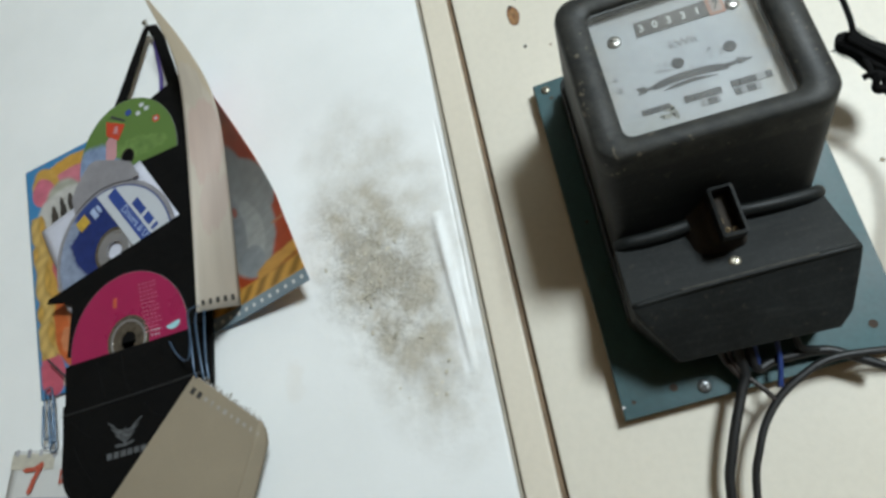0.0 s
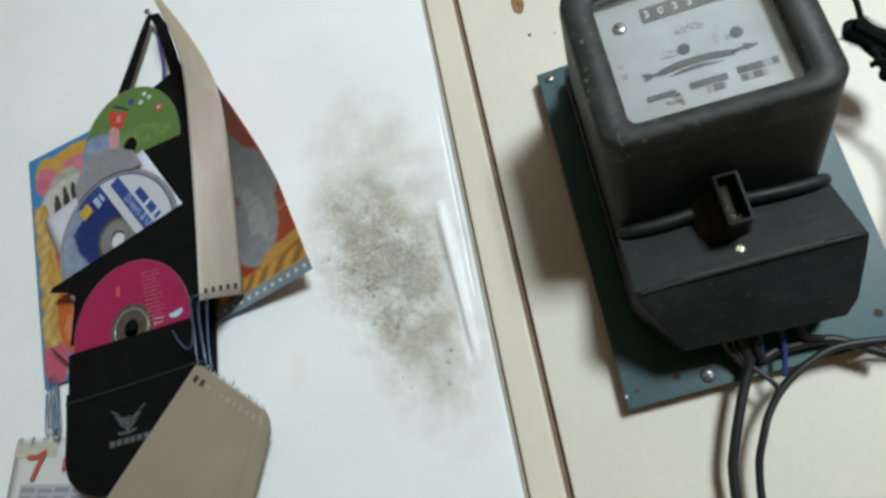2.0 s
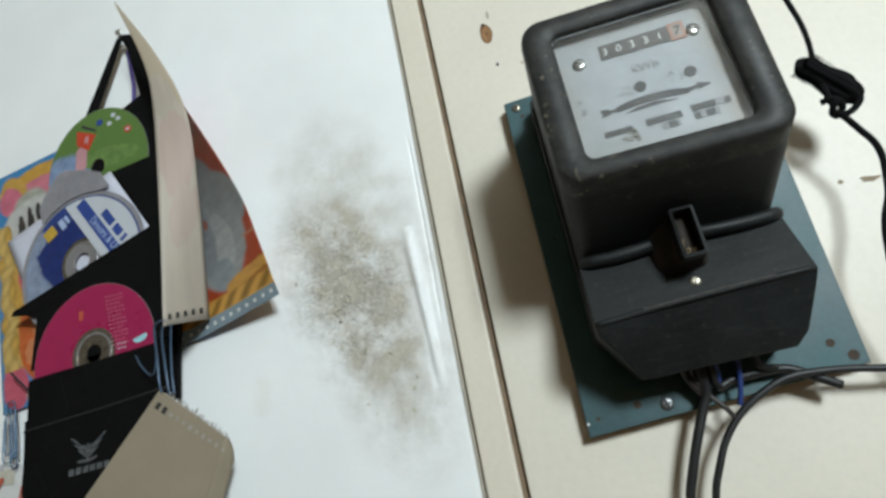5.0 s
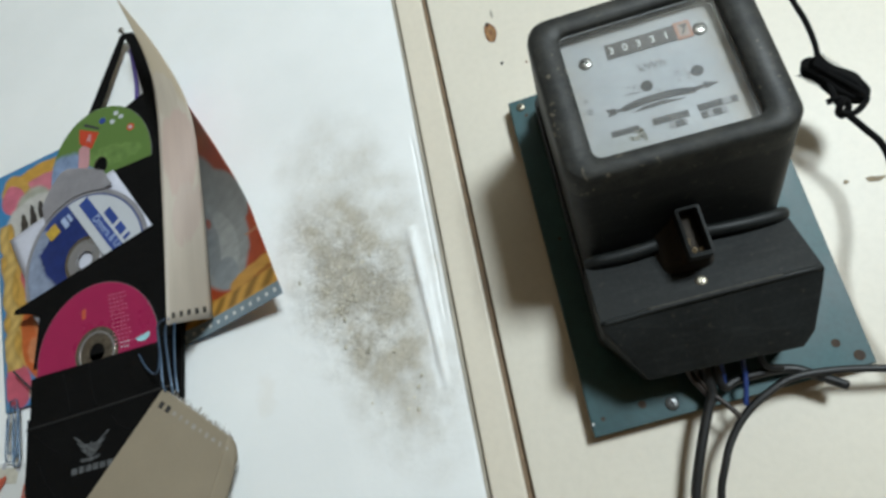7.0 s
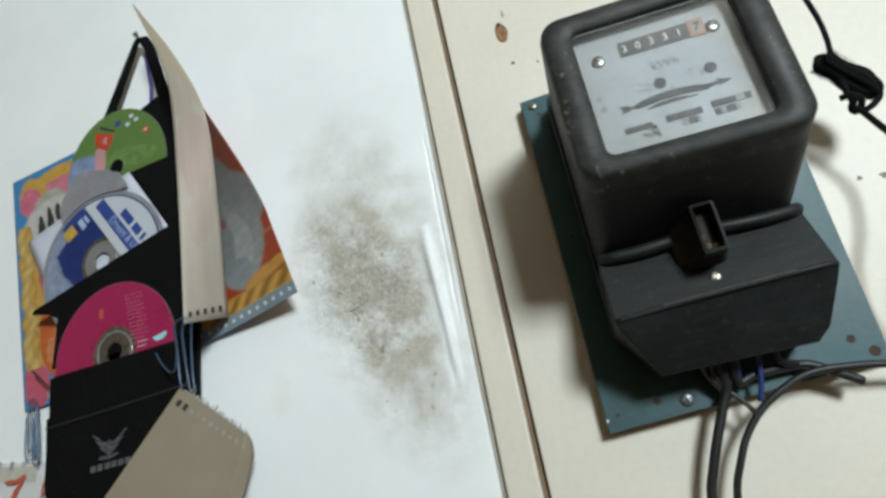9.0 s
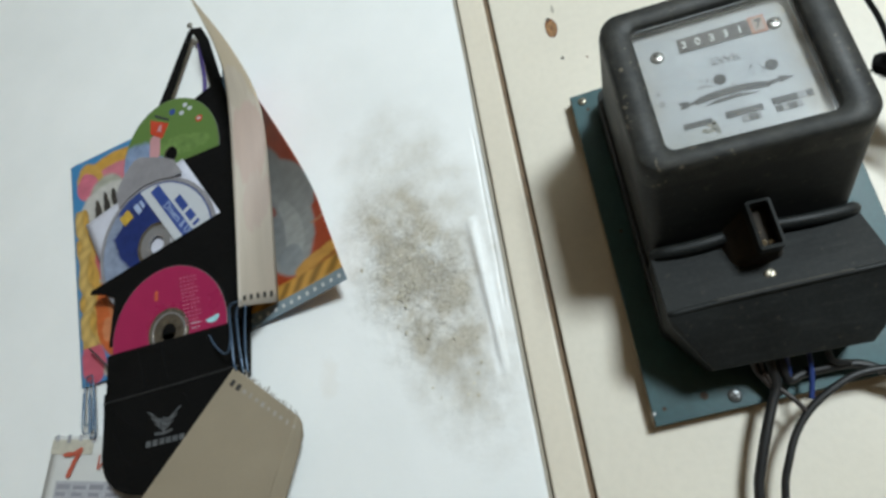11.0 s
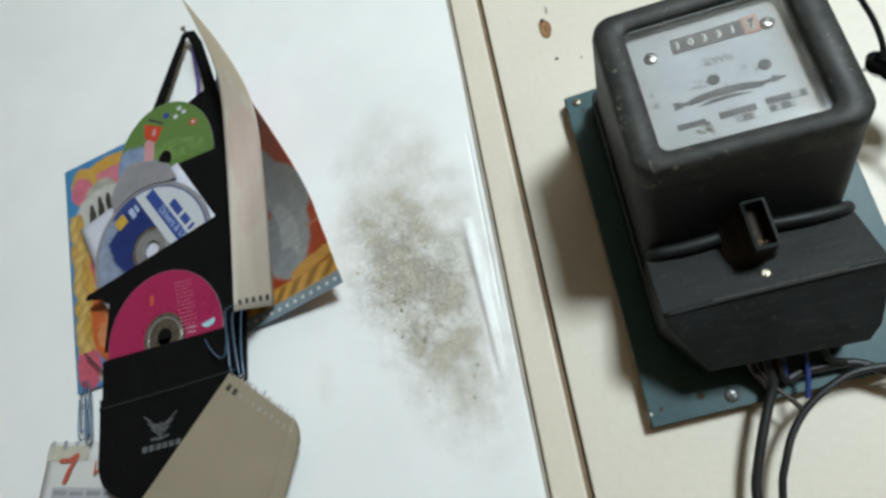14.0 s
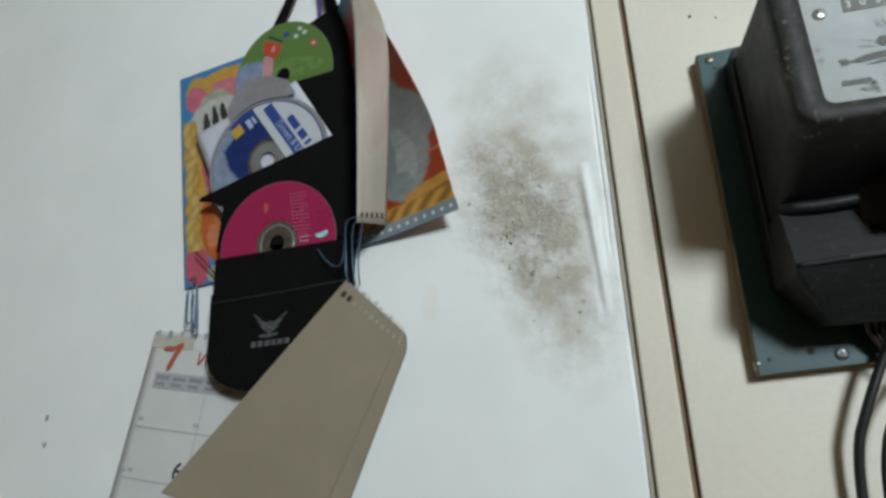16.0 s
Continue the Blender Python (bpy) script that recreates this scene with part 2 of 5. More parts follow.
def dirty_dial():
    m, t, p = nodes_of("grey_white_dial")
    vec, x, z = world_xz(t)
    broad, fine = noise_node(t, 45, 5, 0.65, vec), noise_node(t, 320, 4, 0.6, vec)
    base = ramp(t, broad.outputs["Fac"], [(0.3, (0.350, 0.372, 0.388)), (0.7, (0.415, 0.437, 0.450))]).outputs[0]
    # yellow dirt creeps in from the rim
    rim = mathn(t, "MAXIMUM", mathn(t, "POWER", mathn(t, "ABSOLUTE", mathn(t, "DIVIDE", x, 0.050)), 5.0), mathn(t, "POWER", mathn(t, "ABSOLUTE", mathn(t, "DIVIDE", mathn(t, "SUBTRACT", z, 0.157), 0.047)), 6.0))
    right = mathn(t, "POWER", mathn(t, "MAXIMUM", mathn(t, "DIVIDE", mathn(t, "SUBTRACT", x, 0.020), 0.028), 0.0), 2.0)
    dirt = mathn(t, "MULTIPLY", mathn(t, "ADD", rim, mathn(t, "MULTIPLY", right, 1.0)), ramp(t, broad.outputs["Fac"], [(0.3, 0.25), (0.7, 1.0)]).outputs[0])
    col = mixc(t, mathn(t, "MINIMUM", dirt, 0.75), base, (0.27, 0.225, 0.15))
    low = mathn(t, "MULTIPLY", blob(t, x, z, -0.030, 0.120, 0.022, 0.014), mathn(t, "MULTIPLY", fine.outputs["Fac"], 0.8))
    col = mixc(t, low, col, (0.25, 0.26, 0.22))
    link(t, col, p.inputs["Base Color"])
    p.inputs["Roughness"].default_value = 0.5
    return m


def clear_glass():
    """A thin dusty pane: clear, with gloss that grows towards grazing views, and a veil of dust."""
    m, t, p = nodes_of("thin_window_glass")
    clear, gloss, veil = (t.nodes.new(k) for k in ("ShaderNodeBsdfTransparent", "ShaderNodeBsdfGlossy", "ShaderNodeBsdfDiffuse"))
    gloss.inputs["Roughness"].default_value = 0.08
    veil.inputs["Color"].default_value = (0.55, 0.54, 0.50, 1)
    lw = t.nodes.new("ShaderNodeFresnel")
    lw.inputs[0].default_value = 1.3
    first, second = t.nodes.new("ShaderNodeMixShader"), t.nodes.new("ShaderNodeMixShader")
    dust = ramp(t, noise_node(t, 60, 5, 0.65).outputs["Fac"], [(0.35, 0.02), (0.7, 0.09)])
    link(t, dust.outputs[0], first.inputs[0])
    link(t, clear.outputs[0], first.inputs[1])
    link(t, veil.outputs[0], first.inputs[2])
    link(t, lw.outputs[0], second.inputs[0])
    link(t, first.outputs[0], second.inputs[1])
    link(t, gloss.outputs[0], second.inputs[2])
    link(t, second.outputs[0], t.nodes["Material Output"].inputs["Surface"])
    t.nodes.remove(p)
    return m


PLASTER = plaster()
CREAM = cream_paint("cream_gloss_paint", (0.72, 0.665, 0.56))
TRIM = cream_paint("cream_trim_paint", (0.72, 0.65, 0.535))
BAKELITE = bakelite()
# colours of the unseen room, picked for the light they bounce
ROOM_BOUNCE = surface("unseen_wall_warm_bounce", (0.36, 0.26, 0.165), 0.6, var=0.05)
CEILING = surface("unseen_ceiling_bounce", (0.45, 0.42, 0.36), 0.7, var=0.04)
ROOM_FLOOR = surface("unseen_floor_dark_bounce", (0.06, 0.040, 0.024), 0.4, var=0.2)
BROWN_GAP = surface("brown_bare_wood", (0.22, 0.15, 0.09), 0.7, var=0.25, scale=60)
BOARD_EDGE = surface("raw_board_edge", (0.288, 0.216, 0.128), 0.7, var=0.2, scale=80)
TEAL = surface("teal_board_paint", (0.019, 0.066, 0.074), 0.5, var=0.22, scale=22, fine=300, tint=(0.028, 0.084, 0.092))
STEEL = surface("zinc_steel", (0.55, 0.54, 0.50), 0.3, 1.0, var=0.2, scale=300)
BRASS = surface("tarnished_screw", (0.42, 0.38, 0.30), 0.4, 1.0, var=0.25, scale=300)
DULL = surface("dull_zinc", (0.30, 0.31, 0.31), 0.42, 1.0, var=0.25, scale=300)
RUST = surface("rusty_hole", (0.055, 0.035, 0.022), 0.8, var=0.3, scale=300)
DIAL = dirty_dial()
DIAL_SMUDGE = surface("yellowed_smudge", (0.25, 0.25, 0.21), 0.6, var=0.2, scale=120)
INK = surface("dial_grey_ink", (0.028, 0.028, 0.027), 0.5, var=0.1)
INK_PALE = surface("dial_pale_ink", (0.26, 0.265, 0.265), 0.5, var=0.15, scale=300)
REG = surface("register_dark", (0.062, 0.056, 0.050), 0.5, var=0.15)
WHITE_INK = surface("white_digits", (0.75, 0.75, 0.72), 0.5, var=0.03)
RED_INK = surface("red_frame", (0.40, 0.20, 0.14), 0.5, var=0.1)
GLASS = clear_glass()
PVC = surface("black_cable_sheath", (0.011, 0.011, 0.011), 0.5, var=0.2, scale=60)
PVC_BLUE = surface("blue_wire_sheath", (0.02, 0.045, 0.18), 0.4, var=0.15)
PVC_BROWN = surface("brown_wire_sheath", (0.030, 0.022, 0.018), 0.45, var=0.2)
CORD = surface("black_braided_cord", (0.0084, 0.0084, 0.0084), 0.9, var=0.3, scale=300, fine=1500, bump=0.8, spec=0.12)
CLOTH = surface("black_nylon_cloth", (0.0036, 0.0035, 0.0034), 0.75, var=0.25, scale=40, fine=1200, bump=0.5, spec=0.12, folds=9.0)
SEAM = surface("grey_piping", (0.012, 0.012, 0.012), 0.7, var=0.2, scale=200)
PRINT_GREY = surface("worn_grey_print", (0.11, 0.115, 0.12), 0.6, var=0.6, scale=500)
FLAKE = surface("dirty_white_paint_chip", (0.56, 0.52, 0.42), 0.5, var=0.22, scale=70)
DUSTY_HIGHLIGHT = surface("dusty_edge_highlight", (0.060, 0.056, 0.047), 0.75, var=0.5, scale=160)
GRIME = surface("brown_rust_grime", (0.030, 0.021, 0.013), 0.8, var=0.4, scale=120)
DRUM = surface("faded_pink_drum", (0.34, 0.27, 0.23), 0.5, var=0.1)
KNOT_PALE = surface("ochre_knot_heart", (0.34, 0.17, 0.06), 0.6, var=0.35, scale=260)
PAPER = surface("white_paper", (0.62, 0.62, 0.60), 0.6, var=0.03)
SLEEVE = surface("white_paper_sleeve", (0.56, 0.565, 0.64), 0.55, var=0.06, scale=60)
PAGE_BACK = printed("show_through_page_back", [(0.5, 0.85, 0.9, 0.45, (0.440, 0.385, 0.320)), (0.55, 0.60, 0.5, 0.12, (0.425, 0.325, 0.275)), (0.3, 0.42, 0.5, 0.10, (0.40, 0.345, 0.28)), (0.6, 0.76, 0.4, 0.07, (0.425, 0.345, 0.295))], (0.395, 0.330, 0.240), 0.65, 0.05, 4, 0.25)
CARD = surface("beige_greyboard", (0.285, 0.235, 0.165), 0.75, var=0.06, scale=25, fine=700, bump=0.25)
CARD_EDGE = surface("grey_paper_block", (0.35, 0.322, 0.28), 0.75, var=0.15, scale=200)
CLIP = surface("blue_coated_wire", (0.07, 0.119, 0.189), 0.3, 0.3, var=0.15)
RED_PRINT = surface("red_print", (0.46, 0.095, 0.055), 0.6, var=0.12, scale=300)
GREY_PRINT = surface("grey_table_print", (0.42, 0.42, 0.45), 0.6, var=0.12, scale=300)
BLACK_PRINT = surface("black_print", (0.03, 0.03, 0.035), 0.6)
HOLE = surface("dark_hole", (0.03, 0.028, 0.025), 0.8)
FLAP = surface("grey_sleeve_film", (0.25, 0.24, 0.255), 0.35, var=0.15, scale=70)
# grey for the painted shade of the gap and the streak above the knot
GREY_SHADE_STREAK = surface("grey_gap_shade_and_streak", (0.42, 0.38, 0.31), 0.7, var=0.15)
HUB = surface("clear_plastic_hub", (0.20, 0.17, 0.13), 0.16, 0.6, var=0.35, scale=150)
SILVER = surface("silver_disc_face", (0.5, 0.5, 0.52), 0.22, 0.7, var=0.1)
KNOT = surface("rust_brown_knot", (0.22, 0.09, 0.03), 0.6, var=0.4, scale=250)
PINK = surface("magenta_disc_print", (0.32, 0.018, 0.076), 0.28, var=0.06, scale=20)
PINK_DOT = surface("pale_pink_print", (0.546, 0.182, 0.252), 0.4)
HOLO = surface("pale_blue_foil", (0.45, 0.85, 0.95), 0.2, 0.2, var=0.2, scale=300)
DVD_PRINT = printed("blue_cloud_disc_print", [(0.10, 0.38, 0.26, 0.46, (0.235, 0.28, 0.38)), (0.30, 0.18, 0.30, 0.16, (0.312, 0.349, 0.449)), (0.32, 0.62, 0.22, 0.26, (0.016, 0.031, 0.137)), (0.42, 0.36, 0.10, 0.12, (0.031, 0.062, 0.212))], (0.028, 0.053, 0.193), 0.28, 0.10, 14)
DVD_WHITE = surface("white_disc_print", (0.5, 0.52, 0.55), 0.35, var=0.04)
PALE_BLUE = surface("pale_blue_print", (0.36, 0.44, 0.62), 0.4)
DVD_BLUE = surface("navy_disc_print", (0.028, 0.06, 0.24), 0.35, var=0.1)
YELLOW = surface("yellow_label", (0.528, 0.336, 0.048), 0.5, var=0.2, scale=300)
GREEN_PRINT = printed("green_meadow_disc_print", [(0.16, 0.30, 0.34, 0.40, (0.204, 0.272, 0.408)), (0.5, 0.12, 0.6, 0.20, (0.136, 0.218, 0.394)), (0.20, 0.46, 0.07, 0.07, (0.476, 0.490, 0.510)), (0.62, 0.56, 0.30, 0.09, (0.135, 0.225, 0.065))], (0.105, 0.180, 0.048), 0.25, 0.04, 10)
SKIN_PINK = surface("pale_pink_patch", (0.495, 0.255, 0.27), 0.4)
SIGN_RED = surface("red_patch", (0.496, 0.056, 0.024), 0.4, var=0.1)
ORANGE = surface("amber_patch", (0.525, 0.27, 0.03), 0.4)
PICTURE = painted("colourful_calendar_print", "print", 0.3)
BORDER = surface("pale_blue_grey_margin", (0.2, 0.256, 0.288), 0.4, var=0.1)
PURPLE = surface("purple_ribbon", (0.10, 0.07, 0.26), 0.6, var=0.15)


# ---- building helpers ----
def part(name, bm, material, parent=None, label="", smooth=False):
    """Links a bmesh, drawn in the room's coordinates, as one mesh object, under a thing or a part."""
    base = Vector((0, 0, 0))
    up = parent
    while up is not None:
        base += up.location
        up = up.parent
    bmesh.ops.translate(bm, verts=bm.verts, vec=-base)
    me = bpy.data.meshes.new(name)
    bmesh.ops.recalc_face_normals(bm, faces=bm.faces)
    bm.to_mesh(me)
    bm.free()
    me.materials.append(material)
    for p in me.polygons:
        p.use_smooth = smooth
    ob = new(name, me)
    ob.parent = parent
    return tagged(ob, label)


def thing(name, at, label, category, group="", kind=""):
    e = new(name)
    e.empty_display_size = 0.02
    e.location = at
    return tagged(e, label, category, group, kind)


def soft_edges(bm, width, segments=2, angle=35):
    if width <= 0:
        return bm
    bm.normal_update()
    es = [e for e in bm.edges if len(e.link_faces) == 2 and e.calc_face_angle(0) > radians(angle)]
    bmesh.ops.bevel(bm, geom=es, offset=width, segments=segments, profile=0.5, affect="EDGES", clamp_overlap=True)
    return bm


def box(x0, x1, y0, y1, z0, z1, bevel=0.0, segments=2):
    bm = bmesh.new()
    bmesh.ops.create_cube(bm, size=1.0)
    for v in bm.verts:
        v.co = Vector((x0 + (v.co.x + 0.5) * (x1 - x0), y0 + (v.co.y + 0.5) * (y1 - y0), z0 + (v.co.z + 0.5) * (z1 - z0)))
    return soft_edges(bm, bevel, segments)


def slab(outline, y_front, y_back, bevel=0.0):
    """A flat piece with an outline of (x, z), facing -y."""
    bm = bmesh.new()
    f = bm.faces.new([bm.verts.new((x, y_front, z)) for x, z in outline])
    got = bmesh.ops.extrude_face_region(bm, geom=[f])
    for v in got["geom"]:
        if isinstance(v, bmesh.types.BMVert):
            v.co.y = y_back
    return soft_edges(bm, bevel, 1, 60)


def rounded(x0, x1, z0, z1, r, n=6):
    pts = []
    for cx, cz, a in ((x1 - r, z1 - r, 0), (x0 + r, z1 - r, 90), (x0 + r, z0 + r, 180), (x1 - r, z0 + r, 270)):
        for i in range(n + 1):
            w = radians(a + 90 * i / n)
            pts.append((cx + r * math.cos(w), cz + r * math.sin(w)))
    return pts


def loft(rings, cap_start=True, cap_end=True):
    """Skins closed rings of equal length, each a list of (x, y, z)."""
    bm = bmesh.new()
    rows = [[bm.verts.new(p) for p in ring] for ring in rings]
    n = len(rows[0])
    for a, b in zip(rows, rows[1:]):
        for i in range(n):
            bm.faces.new((a[i], a[(i + 1) % n], b[(i + 1) % n], b[i]))
    if cap_start:
        bm.faces.new(rows[0])
    if cap_end:
        bm.faces.new(rows[-1][::-1])
    return bm


def spline(points, steps=8):
    """A smooth line through the points."""
    p = [Vector(q) for q in points]
    p = [p[0] * 2 - p[1], *p, p[-1] * 2 - p[-2]]
    out = []
    for i in range(1, len(p) - 2):
        for k in range(steps):
            t = k / steps
            out.append(0.5 * (2 * p[i] + (p[i + 1] - p[i - 1]) * t + (2 * p[i - 1] - 5 * p[i] + 4 * p[i + 1] - p[i + 2]) * t * t + (3 * p[i] - p[i - 1] - 3 * p[i + 1] + p[i + 2]) * t ** 3))
    out.append(p[-2])
    return out


def tube(points, r, sides=10, steps=8, flat=1.0, twist=0.0):
    line = spline(points, steps) if steps > 1 else [Vector(q) for q in points]
    rings = []
    side = None
    for i, q in enumerate(line):
        way = (line[min(i + 1, len(line) - 1)] - line[max(i - 1, 0)]).normalized()
        if side is None:
            side = way.cross(Vector((0, 1, 0.01))).normalized()
        side = (side - way * side.dot(way)).normalized()
        other = way.cross(side)
        rings.append([tuple(q + (side * math.cos(a) + other * math.sin(a) * flat) * r) for a in (2 * math.pi * k / sides for k in range(sides))])
    return loft(rings)


def ring_disc(cx, cz, r0, r1, y_front, y_back, n=72, uv=True):
    """A flat ring facing -y, with the print's coordinates across it."""
    bm = bmesh.new()
    lay = bm.loops.layers.uv.new("UVMap")
    rows = [[bm.verts.new((cx + r * math.cos(2 * math.pi * k / n), y, cz + r * math.sin(2 * math.pi * k / n))) for k in range(n)] for r, y in ((r0, y_back), (r0, y_front), (r1, y_front), (r1, y_back))]
    for a, b in zip(rows, rows[1:] + rows[:1]):
        for k in range(n):
            bm.faces.new((a[k], a[(k + 1) % n], b[(k + 1) % n], b[k]))
    for f in bm.faces:
        for l in f.loops:
            l[lay].uv = (0.5 + (l.vert.co.x - cx) / (2 * r1), 0.5 + (l.vert.co.z - cz) / (2 * r1))
    return bm


def round_piece(cx, cz, r, y_front, y_back, n=20, dome=0.0):
    rings = [[(cx + r * k * math.cos(2 * math.pi * i / n), y, cz + r * k * math.sin(2 * math.pi * i / n)) for i in range(n)] for k, y in ((1.0, y_back), (1.0, y_front), (0.8, y_front - dome * 0.7), (0.35, y_front - dome))]
    return loft(rings)


def sheet(nu, nv, place, thick=0.0004):
    """A bent sheet: place(u, v) with v counted from the top; print coordinates go with it."""
    bm = bmesh.new()
    lay = bm.loops.layers.uv.new("UVMap")
    grid = [[bm.verts.new(place(i / nu, j / nv)) for i in range(nu + 1)] for j in range(nv + 1)]
    at = {grid[j][i]: (i / nu, j / nv) for j in range(nv + 1) for i in range(nu + 1)}
    for j in range(nv):
        for i in range(nu):
            f = bm.faces.new((grid[j][i], grid[j][i + 1], grid[j + 1][i + 1], grid[j + 1][i]))
            for l in f.loops:
                l[lay].uv = at[l.vert]
    return bm


def thicken(ob, t):
    m = ob.modifiers.new("thickness", "SOLIDIFY")
    m.thickness, m.offset = t, -1.0
    return ob


def lettering(name, body, size, x, y, z, material, parent, turn=0.0, align="LEFT", thick=0.0001, stretch=1.0, label=""):
    cu = bpy.data.curves.new(name, "FONT")
    cu.body, cu.size, cu.align_x, cu.extrude = body, size, align, thick
    tmp = new(name, cu)
    bpy.context.view_layer.update()
    me = bpy.data.meshes.new_from_object(tmp.evaluated_get(bpy.context.evaluated_depsgraph_get()))
    bpy.data.objects.remove(tmp)
    bpy.data.curves.remove(cu)
    bm = bmesh.new()
    bm.from_mesh(me)
    bpy.data.meshes.remove(me)
    bmesh.ops.transform(bm, matrix=pose(x, y, z) @ pose(0, 0, 0, 0, -turn, 0) @ pose(0, 0, 0, 90) @ Matrix.Diagonal((stretch, 1, 1, 1)), verts=bm.verts)
    return part(name, bm, material, parent, label)


def curve_at(points, v):
    """A point on a smooth line through the points, v from 0 to 1."""
    line = spline(points, 12)
    k = v * (len(line) - 1)
    i = min(int(k), len(line) - 2)
    return line[i].lerp(line[i + 1], k - i)


# ---- the room ----
def structure(name, bm, material, label, category):
    return tagged(part(name, bm, material), label, category, kind="structure")


RX0, RX1, RY0, RY1, RZ0, RZ1 = ROOM
# unseen floor, ceiling and walls, added to close the room and shape its bounce
structure("floor", box(RX0, RX1, RY0, RY1, -0.1, RZ0), ROOM_FLOOR, "unseen floor added to close the room, dark to limit bounce", "floor")
structure("ceiling", box(RX0, RX1, RY0, RY1, RZ1, RZ1 + 0.1), CEILING, "unseen plain ceiling added to close the room and bounce light", "ceiling")
structure("wall_west", box(RX0 - 0.1, RX0, RY0, RY1, RZ0, RZ1), ROOM_BOUNCE, "unseen plain side wall added to close the room, tan for warm bounce", "wall")
structure("wall_east", box(RX1, RX1 + 0.1, RY0, RY1, RZ0, RZ1), ROOM_BOUNCE, "unseen plain side wall added to close the room, tan for warm bounce", "wall")
wall_back = bmesh.new()
for a in ((RX0, WIN[0], RZ0, RZ1), (WIN[1], RX1, RZ0, RZ1), (WIN[0], WIN[1], RZ0, WIN[2]), (WIN[0], WIN[1], WIN[3], RZ1)):
    piece = box(a[0], a[1], RY0 - 0.1, RY0, a[2], a[3])
    tmp = bpy.data.meshes.new("piece")
    piece.to_mesh(tmp)
    wall_back.from_mesh(tmp)
    piece.free()
    bpy.data.meshes.remove(tmp)
structure("wall_south", wall_back, ROOM_BOUNCE, "unseen plain wall with a window opening, added to close the room, tan for warm bounce", "wall")


def stain_mask(x, z):
    a = max(0.0, 1 - ((x + 0.152 + 0.15 * (z - 1.655)) / 0.062) ** 2 - ((z - 1.655) / 0.085) ** 2)
    b = max(0.0, 1 - ((x + 0.112) / 0.05) ** 2 - ((z - 1.565) / 0.06) ** 2)
    return min(1.0, a + 0.7 * b)


def plaster_wall():
    """The plastered part of the wall: one sheet with flaking relief, a lip of old filler and a rounded end."""
    edge = -0.0630
    xs = [RX0, -1.2, -0.9, -0.7, -0.55, -0.4, -0.3, -0.25]
    xs += [-0.25 + 0.002 * k for k in range(1, 95)]
    xs += [-0.0750 + 0.0006 * k for k in range(12)]
    xs = [x for x in xs if x < edge - 0.0005] + [edge - 0.0025, edge - 0.0012, edge]
    xs = sorted(set(round(x, 5) for x in xs))
    zs = [0, 0.5, 1.0, 1.2, 1.35, 1.42] + [1.42 + 0.0028 * k for k in range(1, 150)] + [1.9, 2.0, 2.2, 2.5, RZ1]
    bm = bmesh.new()
    rows = []
    for z in zs:
        row = []
        for x in xs:
            y = 0.005
            q = Vector((x, 0.0, z))
            y += 0.0016 * noise.noise(q * 9)
            m = stain_mask(x, z)
            if m > 0:
                n = noise.noise(q * 95) + 0.6 * noise.noise(q * 210)
                y -= m * 0.0020 * max(0.0, n) ** 0.7 - m * 0.0005 * n
            if 1.40 < z < 1.84:
                ridge = -0.0830 - 0.0030 * (z - 1.625) / 0.06 + 0.0010 * noise.noise(Vector((0, 0, z * 60)))
                fade = max(0.0, 1 - ((z - 1.625) / 0.068) ** 4)
                wide = 0.0022 + 0.0022 * min(1.0, max(0.0, (z - 1.60) / 0.07)) + 0.0007 * noise.noise(Vector((3, 0, z * 40)))
                y -= fade * 0.0042 * math.exp(-((x - ridge) / wide) ** 2)
                crack = -0.0715 + 0.0006 * noise.noise(Vector((7, 0, z * 50)))
                y += max(0.0, 1 - ((z - 1.69) / 0.085) ** 4) * 0.0016 * math.exp(-((x - crack) / 0.0009) ** 2)
            d = (x - (edge - 0.008)) / 0.008
            if d > 0:
                y += 0.0018 * d ** 3
            row.append(bm.verts.new((x, y, z)))
        rows.append(row)
    for a, b in zip(rows, rows[1:]):
        for i in range(len(xs) - 1):
            bm.faces.new((a[i], a[i + 1], b[i + 1], b[i]))
    # the back and the end that closes it
    c = [bm.verts.new((x, RY1, z)) for x, z in ((RX0, 0), (edge, 0), (edge, RZ1), (RX0, RZ1))]
    bm.faces.new(c)
    bm.faces.new([r[-1] for r in rows] + [c[2], c[1]])
    ob = structure("wall_north", bm, PLASTER, "white plastered wall with a brown mould patch and flaking paint", "wall")
    for p in ob.data.polygons:
        p.use_smooth = len(p.vertices) == 4 and p.area < 0.01
    return ob


plaster_wall()


